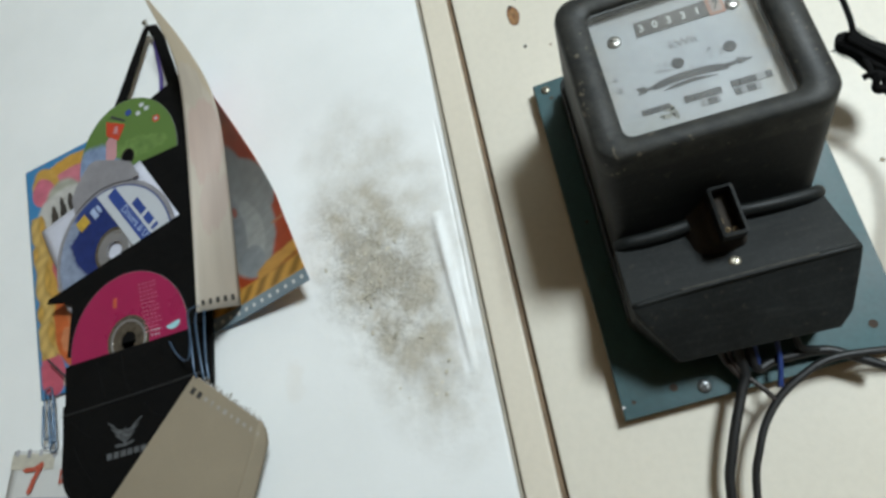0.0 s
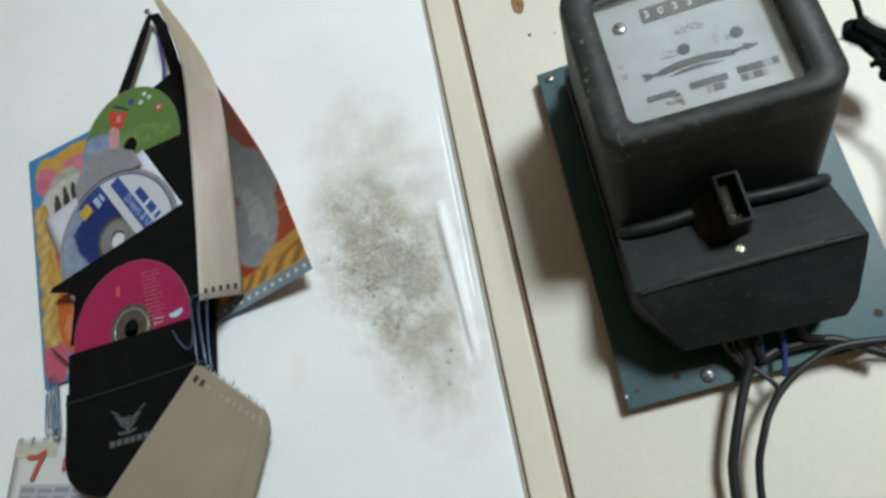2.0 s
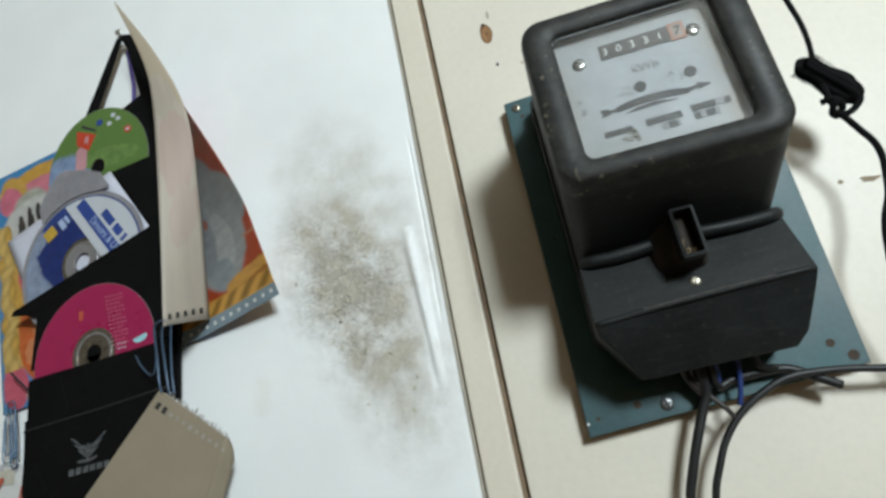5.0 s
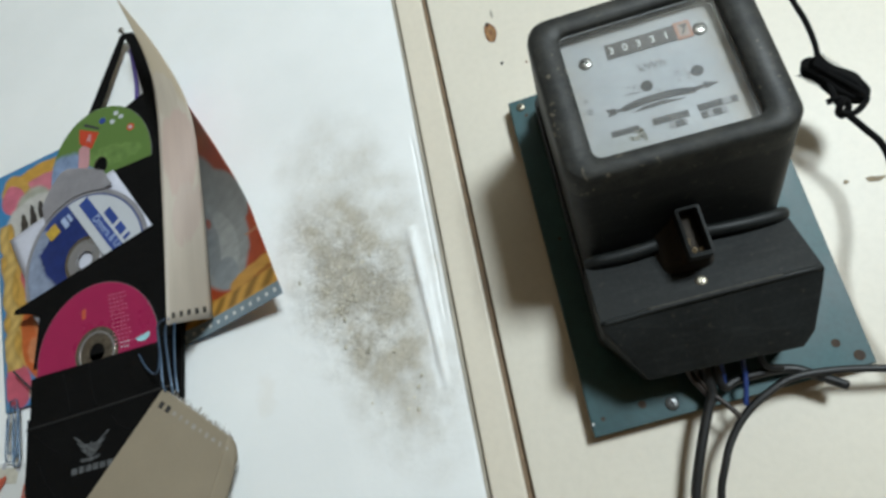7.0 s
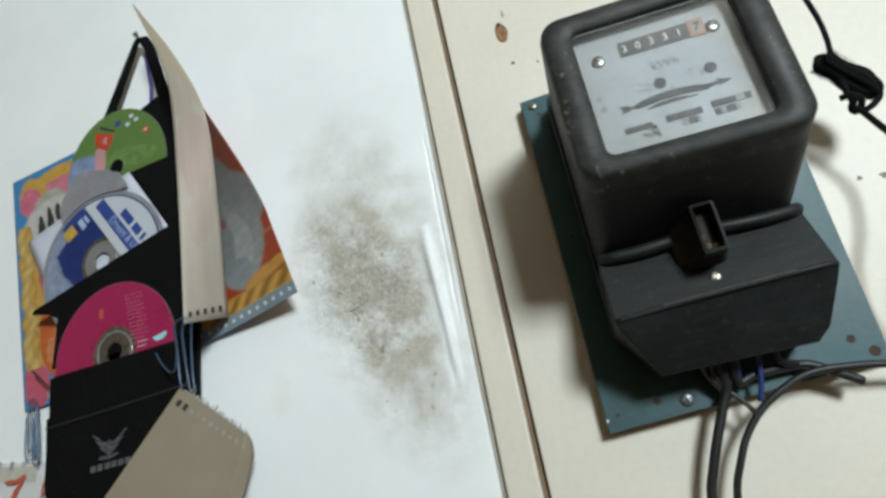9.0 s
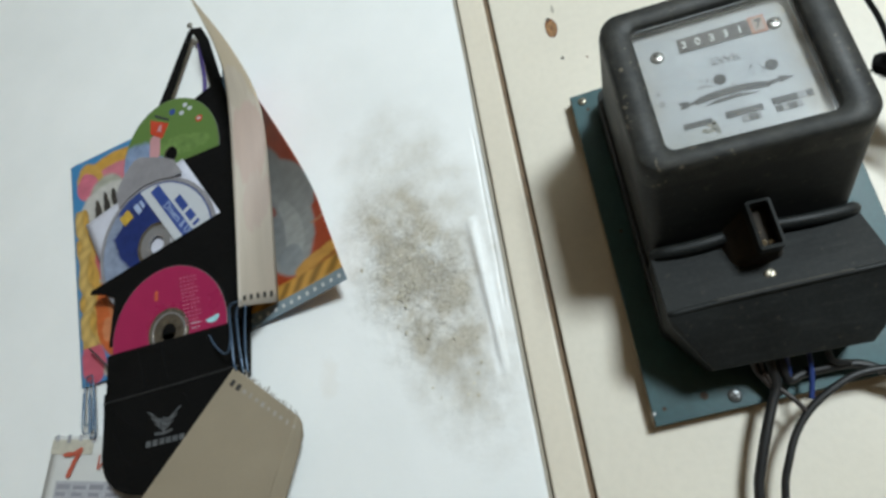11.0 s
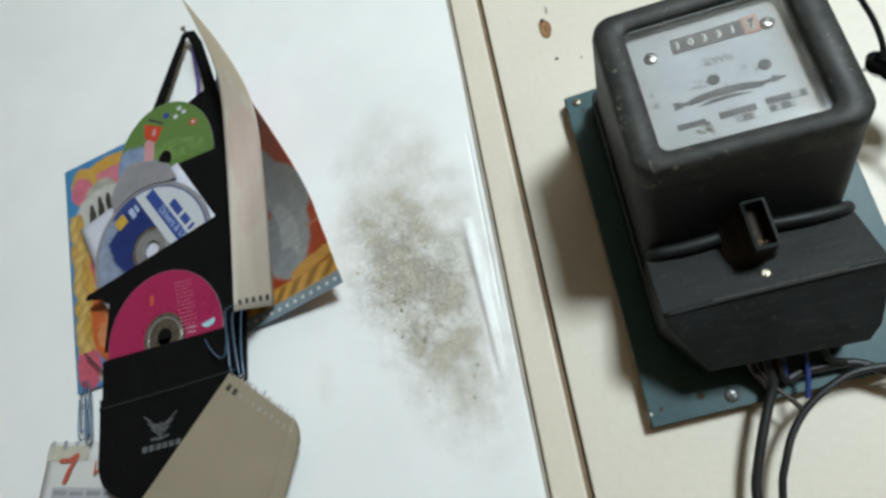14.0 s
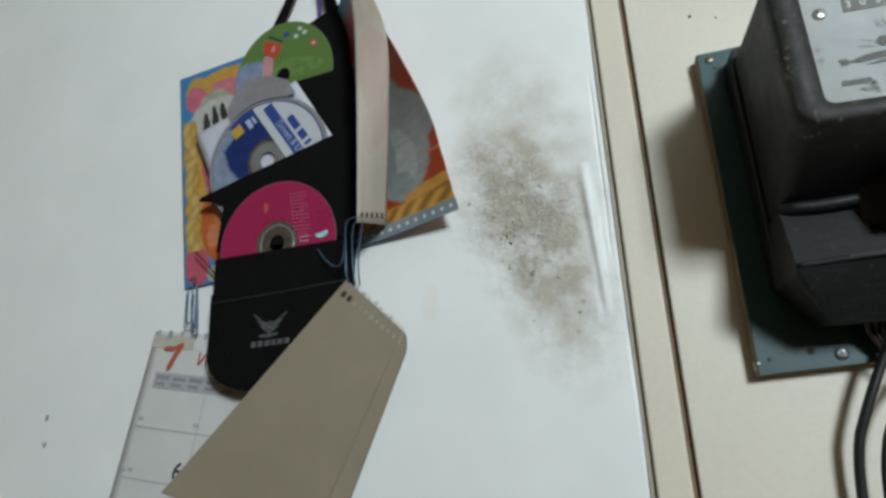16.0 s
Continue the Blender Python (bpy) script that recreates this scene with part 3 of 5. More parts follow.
def paint_flakes():
    """Small curled chips of paint that lift from the wall inside the mould patch."""
    rnd = random.Random(31)
    bm = bmesh.new()
    n = 0
    while n < 70:
        low = rnd.random() < 0.25
        x = rnd.gauss(-0.110 if low else -0.150, 0.014 if low else 0.016)
        z = rnd.gauss(1.575 if low else 1.657, 0.018 if low else 0.022)
        if not -0.21 < x < -0.090 or rnd.random() > stain_mask(x, z) - 0.1:
            continue
        n += 1
        r, turn = rnd.uniform(0.0006, 0.0020), rnd.uniform(0, 6.28)
        rim = []
        for k in range(7):
            a = turn + 2 * math.pi * k / 7
            q = r * rnd.uniform(0.55, 1.15)
            lift = 0.0002 + 0.0007 * max(0.0, math.cos(a - turn)) * r / 0.0020
            rim.append(bm.verts.new((x + q * math.cos(a), 0.0042 - lift, z + 1.25 * q * math.sin(a))))
        mid = bm.verts.new((x, 0.0036, z))
        for k in range(7):
            bm.faces.new((mid, rim[k], rim[(k + 1) % 7]))
    ob = part("paint_flakes", bm, FLAKE)
    return thicken(tagged(ob, "small curled chips of dirty white paint on the mould patch", "paint flakes", kind="stuff"), 0.0003)


paint_flakes()
structure("wall_gap", box(-0.050, 0.0, 0.0048, RY1, 0, RZ1), BROWN_GAP, "brown bare wood at the bottom of the joint", "wall")
# the shade line in this narrow gap is put in as a grey bottom
structure("wall_joint", box(-0.066, -0.050, 0.0040, RY1, 0, RZ1), GREY_SHADE_STREAK, "joint beside the cover strip with its shade painted grey", "wall")
structure("trim_1", box(-0.0619, -0.0380, -0.0005, 0.0039, 0, RZ1, 0.0018, 3), TRIM, "narrow cream painted wooden cover strip", "trim")
structure("wall_panel", box(-0.0332, RX1, 0.0, RY1, 0, RZ1, 0.0014, 3), CREAM, "cream gloss painted wooden wall panel", "wall")


# ---- the mounting board and the meter ----
def screw(name, cx, cz, r, y, parent, material, cross=True, turn=20, label=""):
    head = part(name, round_piece(cx, cz, r, y - 0.0006, y + 0.0002, 20, 0.0009), material, parent, label, True)
    for k, a in enumerate((turn, turn + 90) if cross else (turn,)):
        s = box(-r * 0.62, r * 0.62, -0.0003, 0.0003, -r * 0.11, r * 0.11)
        bmesh.ops.transform(s, matrix=pose(cx, y - 0.00155, cz, 0, -a, 0), verts=s.verts)
        part("screw_slot", s, HOLE, head)
    return head


def mounting_board():
    root = thing("mounting_board", (0.10, 0.0, 1.51), "teal painted rectangular board with raw brown edges screwed to the wall", "board")
    out = [(0.0145, 1.5038), (0.1925, 1.5155), (0.196, 1.775), (0.0147, 1.7660)]
    part("core", slab([(x, z) for x, z in out], -0.0112, -0.0002, 0.0004), BOARD_EDGE, root, "raw brown edge of the board")
    inset = 0.0003
    face = [(out[0][0] + inset, out[0][1] + inset), (out[1][0] - inset, out[1][1] + inset), (out[2][0] - inset, out[2][1] - inset), (out[3][0] + inset, out[3][1] - inset)]
    part("painted_face", slab(face, -0.0124, -0.01125, 0.0004), TEAL, root, "teal paint film with scuffs")
    for cx, cz, r in ((0.0497, 1.5187, 0.0026), (0.0230, 1.5146, 0.0014), (0.1743, 1.5319, 0.0027), (0.1845, 1.5220, 0.0034), (0.0264, 1.7507, 0.0015), (0.0262, 1.6435, 0.0012)):
        part("rusty_hole", round_piece(cx, cz, r, -0.01255, -0.0123, 16), RUST, root)
    screw("screw", 0.0680, 1.5156, 0.0043, -0.0124, root, DULL)
    screw("screw", 0.0236, 1.7588, 0.0034, -0.0124, root, BRASS)
    screw("screw", 0.184, 1.762, 0.0034, -0.0124, root, BRASS)
    part("paint_spot", round_piece(0.0158, 1.5125, 0.0010, -0.0127, -0.0123, 12), PAPER, root, "dab of white paint on the corner")
    part("paint_spot", slab([(0.0142, 1.508), (0.0146, 1.508), (0.0146, 1.514), (0.0142, 1.514)], -0.010, -0.003), PAPER, root)


mounting_board()


def ring3(pts, y):
    return [(x, y, z) for x, z in pts]


def meter():
    root = thing("electricity_meter", (0.097, -0.0124, 1.53), "old dusty black electricity meter with glazed white dial on teal board", "meter")
    # base flange
    part("base", loft([ring3(rounded(0.0335, 0.1595, 1.556, 1.7555, 0.010), y) for y in (-0.0125, -0.030)] + [ring3(rounded(0.0345, 0.1585, 1.557, 1.7545, 0.010), -0.0315)]), BAKELITE, root, smooth=False)
    # case: a deep hood that grows a little towards the front; its underside slopes
    hood = []
    for y, x0, x1, z0, z1, r in ((-0.030, 0.0375, 0.1555, 1.5995, 1.7515, 0.013), (-0.034, 0.0360, 0.1570, 1.6005, 1.7505, 0.013), (-0.060, 0.0350, 0.1580, 1.6100, 1.7480, 0.013), (-0.100, 0.0335, 0.1595, 1.6255, 1.7435, 0.012), (-0.1205, 0.0328, 0.1602, 1.6325, 1.7436, 0.013), (-0.1260, 0.0334, 0.1596, 1.6330, 1.7430, 0.013), (-0.1280, 0.0350, 0.1580, 1.6348, 1.7414, 0.012)):
        hood.append(ring3(rounded(x0, x1, z0, z1, r), y))
    win = (0.0496, 0.1430, 1.6440, 1.7306)
    hood.append(ring3(rounded(*win, 0.006), -0.1270))
    hood.append(ring3(rounded(win[0] + 0.001, win[1] - 0.001, win[2] + 0.001, win[3] - 0.001, 0.0055), -0.1255))
    hood.append(ring3(rounded(win[0] + 0.001, win[1] - 0.001, win[2] + 0.001, win[3] - 0.001, 0.0055), -0.1130))
    case = part("case", loft(hood, True, False), BAKELITE, root, "scuffed black moulded hood", True)
    case.data.polygons[0].use_smooth = False
    dial = part("dial", slab(rounded(win[0], win[1], win[2], win[3], 0.004), -0.1168, -0.1150), DIAL, root, "grey-white printed dial plate")
    part("window_pane", slab(rounded(win[0] + 0.0012, win[1] - 0.0012, win[2] + 0.0012, win[3] - 0.0012, 0.005), -0.1232, -0.1222), GLASS, root, "clear glass over the dial")
    Y = -0.1170
    # register
    reg = part("register", slab([(0.0762, 1.7096), (0.1180, 1.7096), (0.1180, 1.7200), (0.0766, 1.7196)], Y - 0.0004, Y + 0.0003), REG, dial, "dark strip with five white digits")
    for k, ch in enumerate("30331"):
        lettering("digit", ch, 0.0068, 0.0796 + 0.0080 * k, Y - 0.0006, 1.7124, WHITE_INK, reg, align="CENTER")
    red = part("red_frame", slab([(0.1172, 1.7090), (0.1262, 1.7090), (0.1262, 1.7208), (0.1172, 1.7208)], Y - 0.0005, Y + 0.0002), RED_INK, dial, "red frame round the last digit")
    part("drum", slab([(0.1188, 1.7105), (0.1246, 1.7105), (0.1246, 1.7193), (0.1188, 1.7193)], Y - 0.0008, Y), DRUM, dial)
    part("dark_bar", slab([(0.1200, 1.7120), (0.1212, 1.7120), (0.1240, 1.7178), (0.1228, 1.7180)], Y - 0.0010, Y), REG, dial)
    part("dark_bar", slab([(0.1204, 1.7166), (0.1240, 1.7166), (0.1240, 1.7182), (0.1204, 1.7182)], Y - 0.0011, Y), REG, dial)
    lettering("unit_text", "kWh", 0.0078, 0.0985, Y - 0.0002, 1.6955, INK_PALE, dial, align="CENTER", label="kWh in grey print")
    for cx, cz in ((0.0920, 1.6857), (0.1206, 1.6864)):
        part("round_mark", round_piece(cx, cz, 0.0034, Y - 0.0003, Y + 0.0002, 24), INK, dial)
    # worn marks beside the round ones
    rnd = random.Random(5)
    for bx, bz in ((0.0790, 1.6848), (0.1080, 1.6858)):
        for k in range(9):
            x, z = bx + rnd.uniform(0, 0.0088), bz + rnd.uniform(-0.0028, 0.003)
            w, h = rnd.uniform(0.0006, 0.0016), rnd.uniform(0.0005, 0.0012)
            part("worn_mark", slab([(x, z), (x + w, z), (x + w, z + h), (x, z + h)], Y - 0.0002, Y + 0.0002), INK_PALE, dial)
    # bent arrow with its slot
    def bow(x0, x1, zmid, sag, half, n=14):
        up, lo = [], []
        for k in range(n + 1):
            s = k / n
            x = x0 + (x1 - x0) * s
            z = zmid + sag * (1 - (2 * s - 1) ** 2)
            h = half * (1 - abs(2 * s - 1) ** 6 * 0.35)
            up.append((x, z + h))
            lo.append((x, z - h))
        return up + lo[::-1]
    part("rotation_arrow", slab(bow(0.0752, 0.1158, 1.6748, 0.0022, 0.0022), Y - 0.0003, Y + 0.0002), INK, dial, "dark bent arrow")
    part("arrow_head", slab([(0.1150, 1.6742), (0.1215, 1.6750), (0.1212, 1.6738), (0.1290, 1.6758), (0.1213, 1.6782), (0.1215, 1.6768), (0.1150, 1.6765)], Y - 0.0003, Y + 0.0002), INK, dial)
    part("arrow_tail", slab([(0.0660, 1.6728), (0.0678, 1.6745), (0.0662, 1.6772), (0.0712, 1.6770), (0.0716, 1.6757), (0.0762, 1.6758), (0.0762, 1.6740), (0.0716, 1.6742), (0.0712, 1.6732)], Y - 0.0003, Y + 0.0002), INK, dial)
    part("slot_mark", slab([(0.0800, 1.6712), (0.0870, 1.6732), (0.0970, 1.6739), (0.1095, 1.6716), (0.0960, 1.6718), (0.0880, 1.6714)], Y - 0.0003, Y + 0.0002), INK, dial)
    part("tick", slab([(0.0975, 1.6800), (0.0980, 1.6800), (0.0980, 1.6820), (0.0975, 1.6820)], Y - 0.0003, Y + 0.0002), INK_PALE, dial)
    # lines of small print that cannot be read
    def bars(x0, x1, z, h, tilt=0.0):
        x = x0
        while x < x1 - 0.001:
            w = min(rnd.uniform(0.0025, 0.0060), x1 - x)
            part("print_bar", slab([(x, z), (x + w, z + tilt * w), (x + w, z + h + tilt * w), (x, z + h)], Y - 0.0003, Y + 0.0002), rnd.choice((INK, INK, INK_PALE)), dial)
            x += w + 0.0002
    bars(0.0650, 0.0806, 1.6594, 0.0034)
    bars(0.0885, 0.1082, 1.6600, 0.0040)
    bars(0.0962, 0.1060, 1.6552, 0.0040)
    bars(0.1138, 0.1350, 1.6612, 0.0040)
    bars(0.1142, 0.1280, 1.6562, 0.0040)
    part("small_mark", slab(rounded(0.0560, 0.0580, 1.6855, 1.6875, 0.0005), Y - 0.0003, Y + 0.0002), INK_PALE, dial)
    part("small_mark", slab(rounded(0.0562, 0.0592, 1.6775, 1.6808, 0.0005), Y - 0.0003, Y + 0.0002), INK_PALE, dial)
    part("small_mark", slab(rounded(0.1385, 0.1402, 1.6845, 1.6875, 0.0004), Y - 0.0003, Y + 0.0002), INK_PALE, dial)
    for cx, cz, rx, rz in ((0.0795, 1.6600, 0.0026, 0.0022), (0.0812, 1.6572, 0.0019, 0.0028), (0.0778, 1.6552, 0.0034, 0.0013), (0.0748, 1.6562, 0.0013, 0.0010), (0.0822, 1.6538, 0.0012, 0.0016)):
        part("smudge", slab([(cx + rx * (1 + 0.22 * math.sin(3 * a + cx * 900)) * math.cos(a), cz + rz * math.sin(a)) for a in (2 * math.pi * k / 16 for k in range(16))], Y - 0.00015, Y + 0.0002), DIAL_SMUDGE, dial, "yellowed smudge on the dial")
    screw("dial_screw", 0.0632, 1.7112, 0.0040, Y, dial, STEEL, False, -30, "bright round screw head")
    screw("dial_screw", 0.1302, 1.7126, 0.0040, Y, dial, STEEL, False, -30, "bright round screw head")
    # terminal cover: convex block with a ridge and cut lower corners
    bm = bmesh.new()
    for p in ((0.0345, -0.0580, 1.6060), (0.1590, -0.0580, 1.6068), (0.0335, -0.0715, 1.5640), (0.1612, -0.0715, 1.5690), (0.0345, -0.0650, 1.5590), (0.1582, -0.0640, 1.5585), (0.1508, -0.0530, 1.5385), (0.0540, -0.0470, 1.5304), (0.1440, -0.0470, 1.5312)):
        bm.verts.new(p)
        bm.verts.new((p[0] * 0.985 + 0.0015, -0.0126, p[2] + (0.004 if p[2] < 1.56 else 0.0)))
    got = bmesh.ops.convex_hull(bm, input=bm.verts)
    bmesh.ops.delete(bm, geom=[g for g in got["geom_interior"] if isinstance(g, bmesh.types.BMVert)], context="VERTS")
    bmesh.ops.dissolve_limit(bm, angle_limit=radians(4), verts=bm.verts, edges=bm.edges)
    soft_edges(bm, 0.0016, 2, 12)
    cover = part("terminal_cover", bm, BAKELITE, root, "black ridged terminal cover")
    screw("cover_screw", 0.0968, 1.5778, 0.0036, -0.0672, cover, BRASS, False, 60, "small tarnished sealing screw")
    # the lip of the cover: a worn dusty edge that stands proud of the lower face
    part("cover_lip", tube([(0.0345, -0.0712, 1.5650), (0.067, -0.0726, 1.5668), (0.110, -0.0728, 1.5684), (0.1600, -0.0714, 1.5698)], 0.0017, 8, 8, 0.8), BAKELITE, cover, smooth=True)
    # pale line that paints the edge highlight, with its dust, onto the lip
    part("edge_highlight", tube([(0.062, -0.0737, 1.5676), (0.080, -0.0739, 1.5682), (0.110, -0.0740, 1.5693), (0.138, -0.0735, 1.5700)], 0.0007, 6, 8), DUSTY_HIGHLIGHT, cover, "dusty highlight painted along the worn lip", True)
    # beads along the seam under the hood, bending round its sides
    part("seam_bead", tube([(0.0372, -0.0560, 1.6068), (0.044, -0.0610, 1.6062), (0.056, -0.0624, 1.6056), (0.068, -0.0628, 1.6060), (0.080, -0.0628, 1.6072)], 0.0044, 10, 6), BAKELITE, root, smooth=True)
    part("seam_bead", tube([(0.1060, -0.0628, 1.6090), (0.120, -0.0628, 1.6078), (0.136, -0.0622, 1.6074), (0.1530, -0.0600, 1.6085), (0.1585, -0.0530, 1.6110), (0.1590, -0.0430, 1.6140)], 0.0042, 10, 6), BAKELITE, root, smooth=True)
    # sealing lug: a hollow square post on a flared, rust-stained foot
    outer, inner = rounded(0.0905, 0.1045, 1.5880, 1.6185, 0.0015, 2), rounded(0.0922, 0.1028, 1.5900, 1.6168, 0.0010, 2)
    part("sealing_lug", loft([ring3(outer, -0.055), ring3(outer, -0.0880), ring3(inner, -0.0886), ring3(inner, -0.0680)], False, True), BAKELITE, root, "hollow black sealing lug")
    part("lug_collar", loft([ring3(rounded(0.0745, 0.1130, 1.5840, 1.6200, 0.008, 4), -0.052), ring3(rounded(0.0800, 0.1090, 1.5860, 1.6192, 0.007, 4), -0.0655), ring3(rounded(0.0870, 0.1060, 1.5876, 1.6188, 0.004, 4), -0.0735), ring3(rounded(0.0900, 0.1050, 1.5880, 1.6186, 0.002, 4), -0.0790)]), GRIME, root, "foot of the lug stained with rust", True)
    rnd = random.Random(8)
    scraps = bmesh.new()
    for k in range(9):
        x, z, w = rnd.uniform(0.0932, 0.1005), 1.5900 + abs(rnd.gauss(0, 0.0055)), rnd.uniform(0.0012, 0.0026)
        ring = [scraps.verts.new((x + w * rnd.uniform(0.6, 1.1) * math.cos(a), -0.0780 - rnd.uniform(0, 0.0025), z + w * rnd.uniform(0.6, 1.1) * math.sin(a))) for a in (1.257 * i for i in range(5))]
        tip = scraps.verts.new((x, -0.0820, z))
        for i in range(5):
            scraps.faces.new((tip, ring[i], ring[(i + 1) % 5]))
    thicken(part("seal_scrap", scraps, BOARD_EDGE, root, "crumbs of brown sealing putty"), 0.0008)


meter()


# ---- cables ----
def cable(label, points, r, material, name="cable", category="cable", flat=1.0, group="meter cables"):
    ob = part(name, tube(points, r, 12, 8, flat), material, None, label, True)
    return tagged(ob, label, category, group)


cable("thick black cable hanging from the meter terminals", [(0.0905, -0.030, 1.534), (0.0915, -0.024, 1.518), (0.0860, -0.022, 1.507), (0.0772, -0.021, 1.490), (0.0690, -0.019, 1.472), (0.0640, -0.017, 1.458), (0.0600, -0.014, 1.43), (0.058, -0.012, 1.38), (0.056, -0.010, 1.2), (0.055, -0.010, 0.9)], 0.0031, PVC)
cable("black cable bending from the side down the wall", [(0.30, -0.012, 1.4975), (0.245, -0.018, 1.503), (0.200, -0.022, 1.5095), (0.170, -0.023, 1.5150), (0.1410, -0.024, 1.5165), (0.1215, -0.024, 1.5100), (0.1060, -0.023, 1.5005), (0.0935, -0.022, 1.4875), (0.0850, -0.021, 1.473), (0.0785, -0.019, 1.458), (0.0735, -0.016, 1.43), (0.071, -0.013, 1.37), (0.070, -0.010, 1.2), (0.070, -0.010, 0.9)], 0.0023, PVC)
cable("short black cable with a cut end beside the meter", [(0.0975, -0.030, 1.533), (0.0990, -0.024, 1.5195), (0.1080, -0.022, 1.5215), (0.1200, -0.021, 1.5225), (0.1410, -0.020, 1.5220), (0.1560, -0.019, 1.5140), (0.1690, -0.018, 1.5060)], 0.0029, PVC)
cable("thin brown wire between terminal and cable", [(0.0850, -0.032, 1.534), (0.0862, -0.026, 1.5275), (0.0905, -0.024, 1.5175), (0.0985, -0.024, 1.5070), (0.1035, -0.023, 1.4985)], 0.0016, PVC_BROWN)
cable("thin brown wire between terminal and cable", [(0.0800, -0.032, 1.534), (0.0822, -0.026, 1.5275), (0.0880, -0.022, 1.5180), (0.0925, -0.020, 1.5110)], 0.0019, PVC_BROWN)
cable("short blue wire under the terminal cover", [(0.1000, -0.033, 1.534), (0.1003, -0.028, 1.5265), (0.0990, -0.024, 1.5180)], 0.0016, PVC_BLUE)
cable("short blue wire under the terminal cover", [(0.1130, -0.033, 1.535), (0.1132, -0.028, 1.5265), (0.1108, -0.026, 1.5155), (0.1078, -0.024, 1.5060)], 0.0016, PVC_BLUE)
cable("short black wire under the terminal cover", [(0.1230, -0.034, 1.536), (0.1260, -0.027, 1.5260), (0.1360, -0.023, 1.5235)], 0.0020, PVC)


def hanging_cord():
    root = thing("hanging_cord", (0.235, -0.04, 1.70), "black cord hanging with a fuzzy folded bundle halfway", "cord")
    part("cord", tube([(0.214, -0.030, 2.10), (0.219, -0.034, 1.93), (0.2235, -0.038, 1.80), (0.2250, -0.040, 1.766), (0.2260, -0.041, 1.744), (0.2250, -0.041, 1.726), (0.2225, -0.041, 1.7130)], 0.0019, 8), CORD, root, smooth=True)
    part("cord", tube([(0.2215, -0.042, 1.6690), (0.2240, -0.042, 1.6670), (0.2295, -0.041, 1.6560), (0.2340, -0.041, 1.6450), (0.2345, -0.041, 1.6350), (0.2330, -0.041, 1.6270), (0.2280, -0.041, 1.6100), (0.2200, -0.041, 1.5950), (0.2145, -0.041, 1.5780), (0.2120, -0.040, 1.5600), (0.216, -0.036, 1.52), (0.228, -0.028, 1.44), (0.235, -0.02, 1.2), (0.235, -0.02, 0.9)], 0.0021, 8), CORD, root, smooth=True)
    a, b = Vector((0.2165, -0.042, 1.7090)), Vector((0.2335, -0.042, 1.6830))
    way = (b - a).normalized()
    side = way.cross(Vector((0, 1, 0)))
    other = way.cross(side)
    rnd = random.Random(3)
    # strands folded back and forth along the bundle
    for k in range(8):
        w = math.pi * k / 8
        d = side * math.cos(w) + other * math.sin(w)
        h = rnd.uniform(0.0046, 0.0064)
        p, q = a - way * rnd.uniform(0.0005, 0.003), b + way * rnd.uniform(-0.001, 0.0035)
        swell = 1.0 + 0.35 * rnd.random()
        line = [p + d * h, a.lerp(b, 0.35) + d * h * 0.9, a.lerp(b, 0.75) + d * h * swell, q + d * h * 0.9, q + way * h * 0.6, q - d * h * 0.9, a.lerp(b, 0.7) - d * h * swell, a.lerp(b, 0.3) - d * h * 0.9, p - d * h, p - way * h * 0.5]
        part("strand", tube(line, 0.0024, 7, 5), CORD, root, smooth=True)
    part("bundle_core", tube([a, a.lerp(b, 0.5), b], 0.0066, 10, 4), CORD, root, smooth=True)
    part("tail_strand", tube([(0.2195, -0.044, 1.6915), (0.2186, -0.046, 1.6850), (0.2184, -0.046, 1.6790), (0.2205, -0.045, 1.6735)], 0.0021, 8), CORD, root, smooth=True)
    part("loop", tube([(0.2390, -0.042, 1.6850), (0.2375, -0.043, 1.6760), (0.2320, -0.043, 1.6705), (0.2265, -0.043, 1.6680), (0.2215, -0.043, 1.6690), (0.2190, -0.043, 1.6730)], 0.0021, 8), CORD, root, smooth=True)
    part("knot", tube([(0.2140, -0.044, 1.6795), (0.2190, -0.047, 1.6790), (0.2235, -0.046, 1.6765), (0.2250, -0.043, 1.6725), (0.2215, -0.040, 1.6695), (0.2185, -0.043, 1.6715), (0.2205, -0.047, 1.6755), (0.2240, -0.046, 1.6770)], 0.0022, 8), CORD, root, "small tight knot under the bundle", True)
    fz = bmesh.new()
    for k in range(1500):
        w, s = rnd.uniform(0, 6.28), rnd.random() ** 1.5
        out = side * math.cos(w) + other * math.sin(w)
        q = a.lerp(b, s) - way * 0.003 * (1 - s) + out * 0.0082
        d = (out + way * rnd.uniform(-1.0, 0.6)) * rnd.uniform(0.0006, 0.0024) * (1.2 - s)
        e = way * 0.00010
        fz.faces.new([fz.verts.new(q - e), fz.verts.new(q + e), fz.verts.new(q + d)])
    part("fuzz", fz, CORD, root)


hanging_cord()


# ---- marks on the panel ----
def wall_mark(name, cx, cz, rx, rz, material, label, category, wob=0.2, y=-0.0004, seed=1):
    rnd = random.Random(seed)
    ph = rnd.uniform(0, 6)
    pts = [(cx + rx * (1 + wob * math.sin(3 * a + ph)) * math.cos(a), cz + rz * (1 + wob * math.cos(2 * a + ph)) * math.sin(a)) for a in (2 * math.pi * k / 18 for k in range(18))]
    ob = part(name, slab(pts, y, 0.0003), material, None, label)
    return tagged(ob, label, category)


knot = wall_mark("knot_mark", 0.0155, 1.8470, 0.0052, 0.0104, KNOT, "rust-brown knot showing through the cream paint", "mark", 0.06, seed=4)
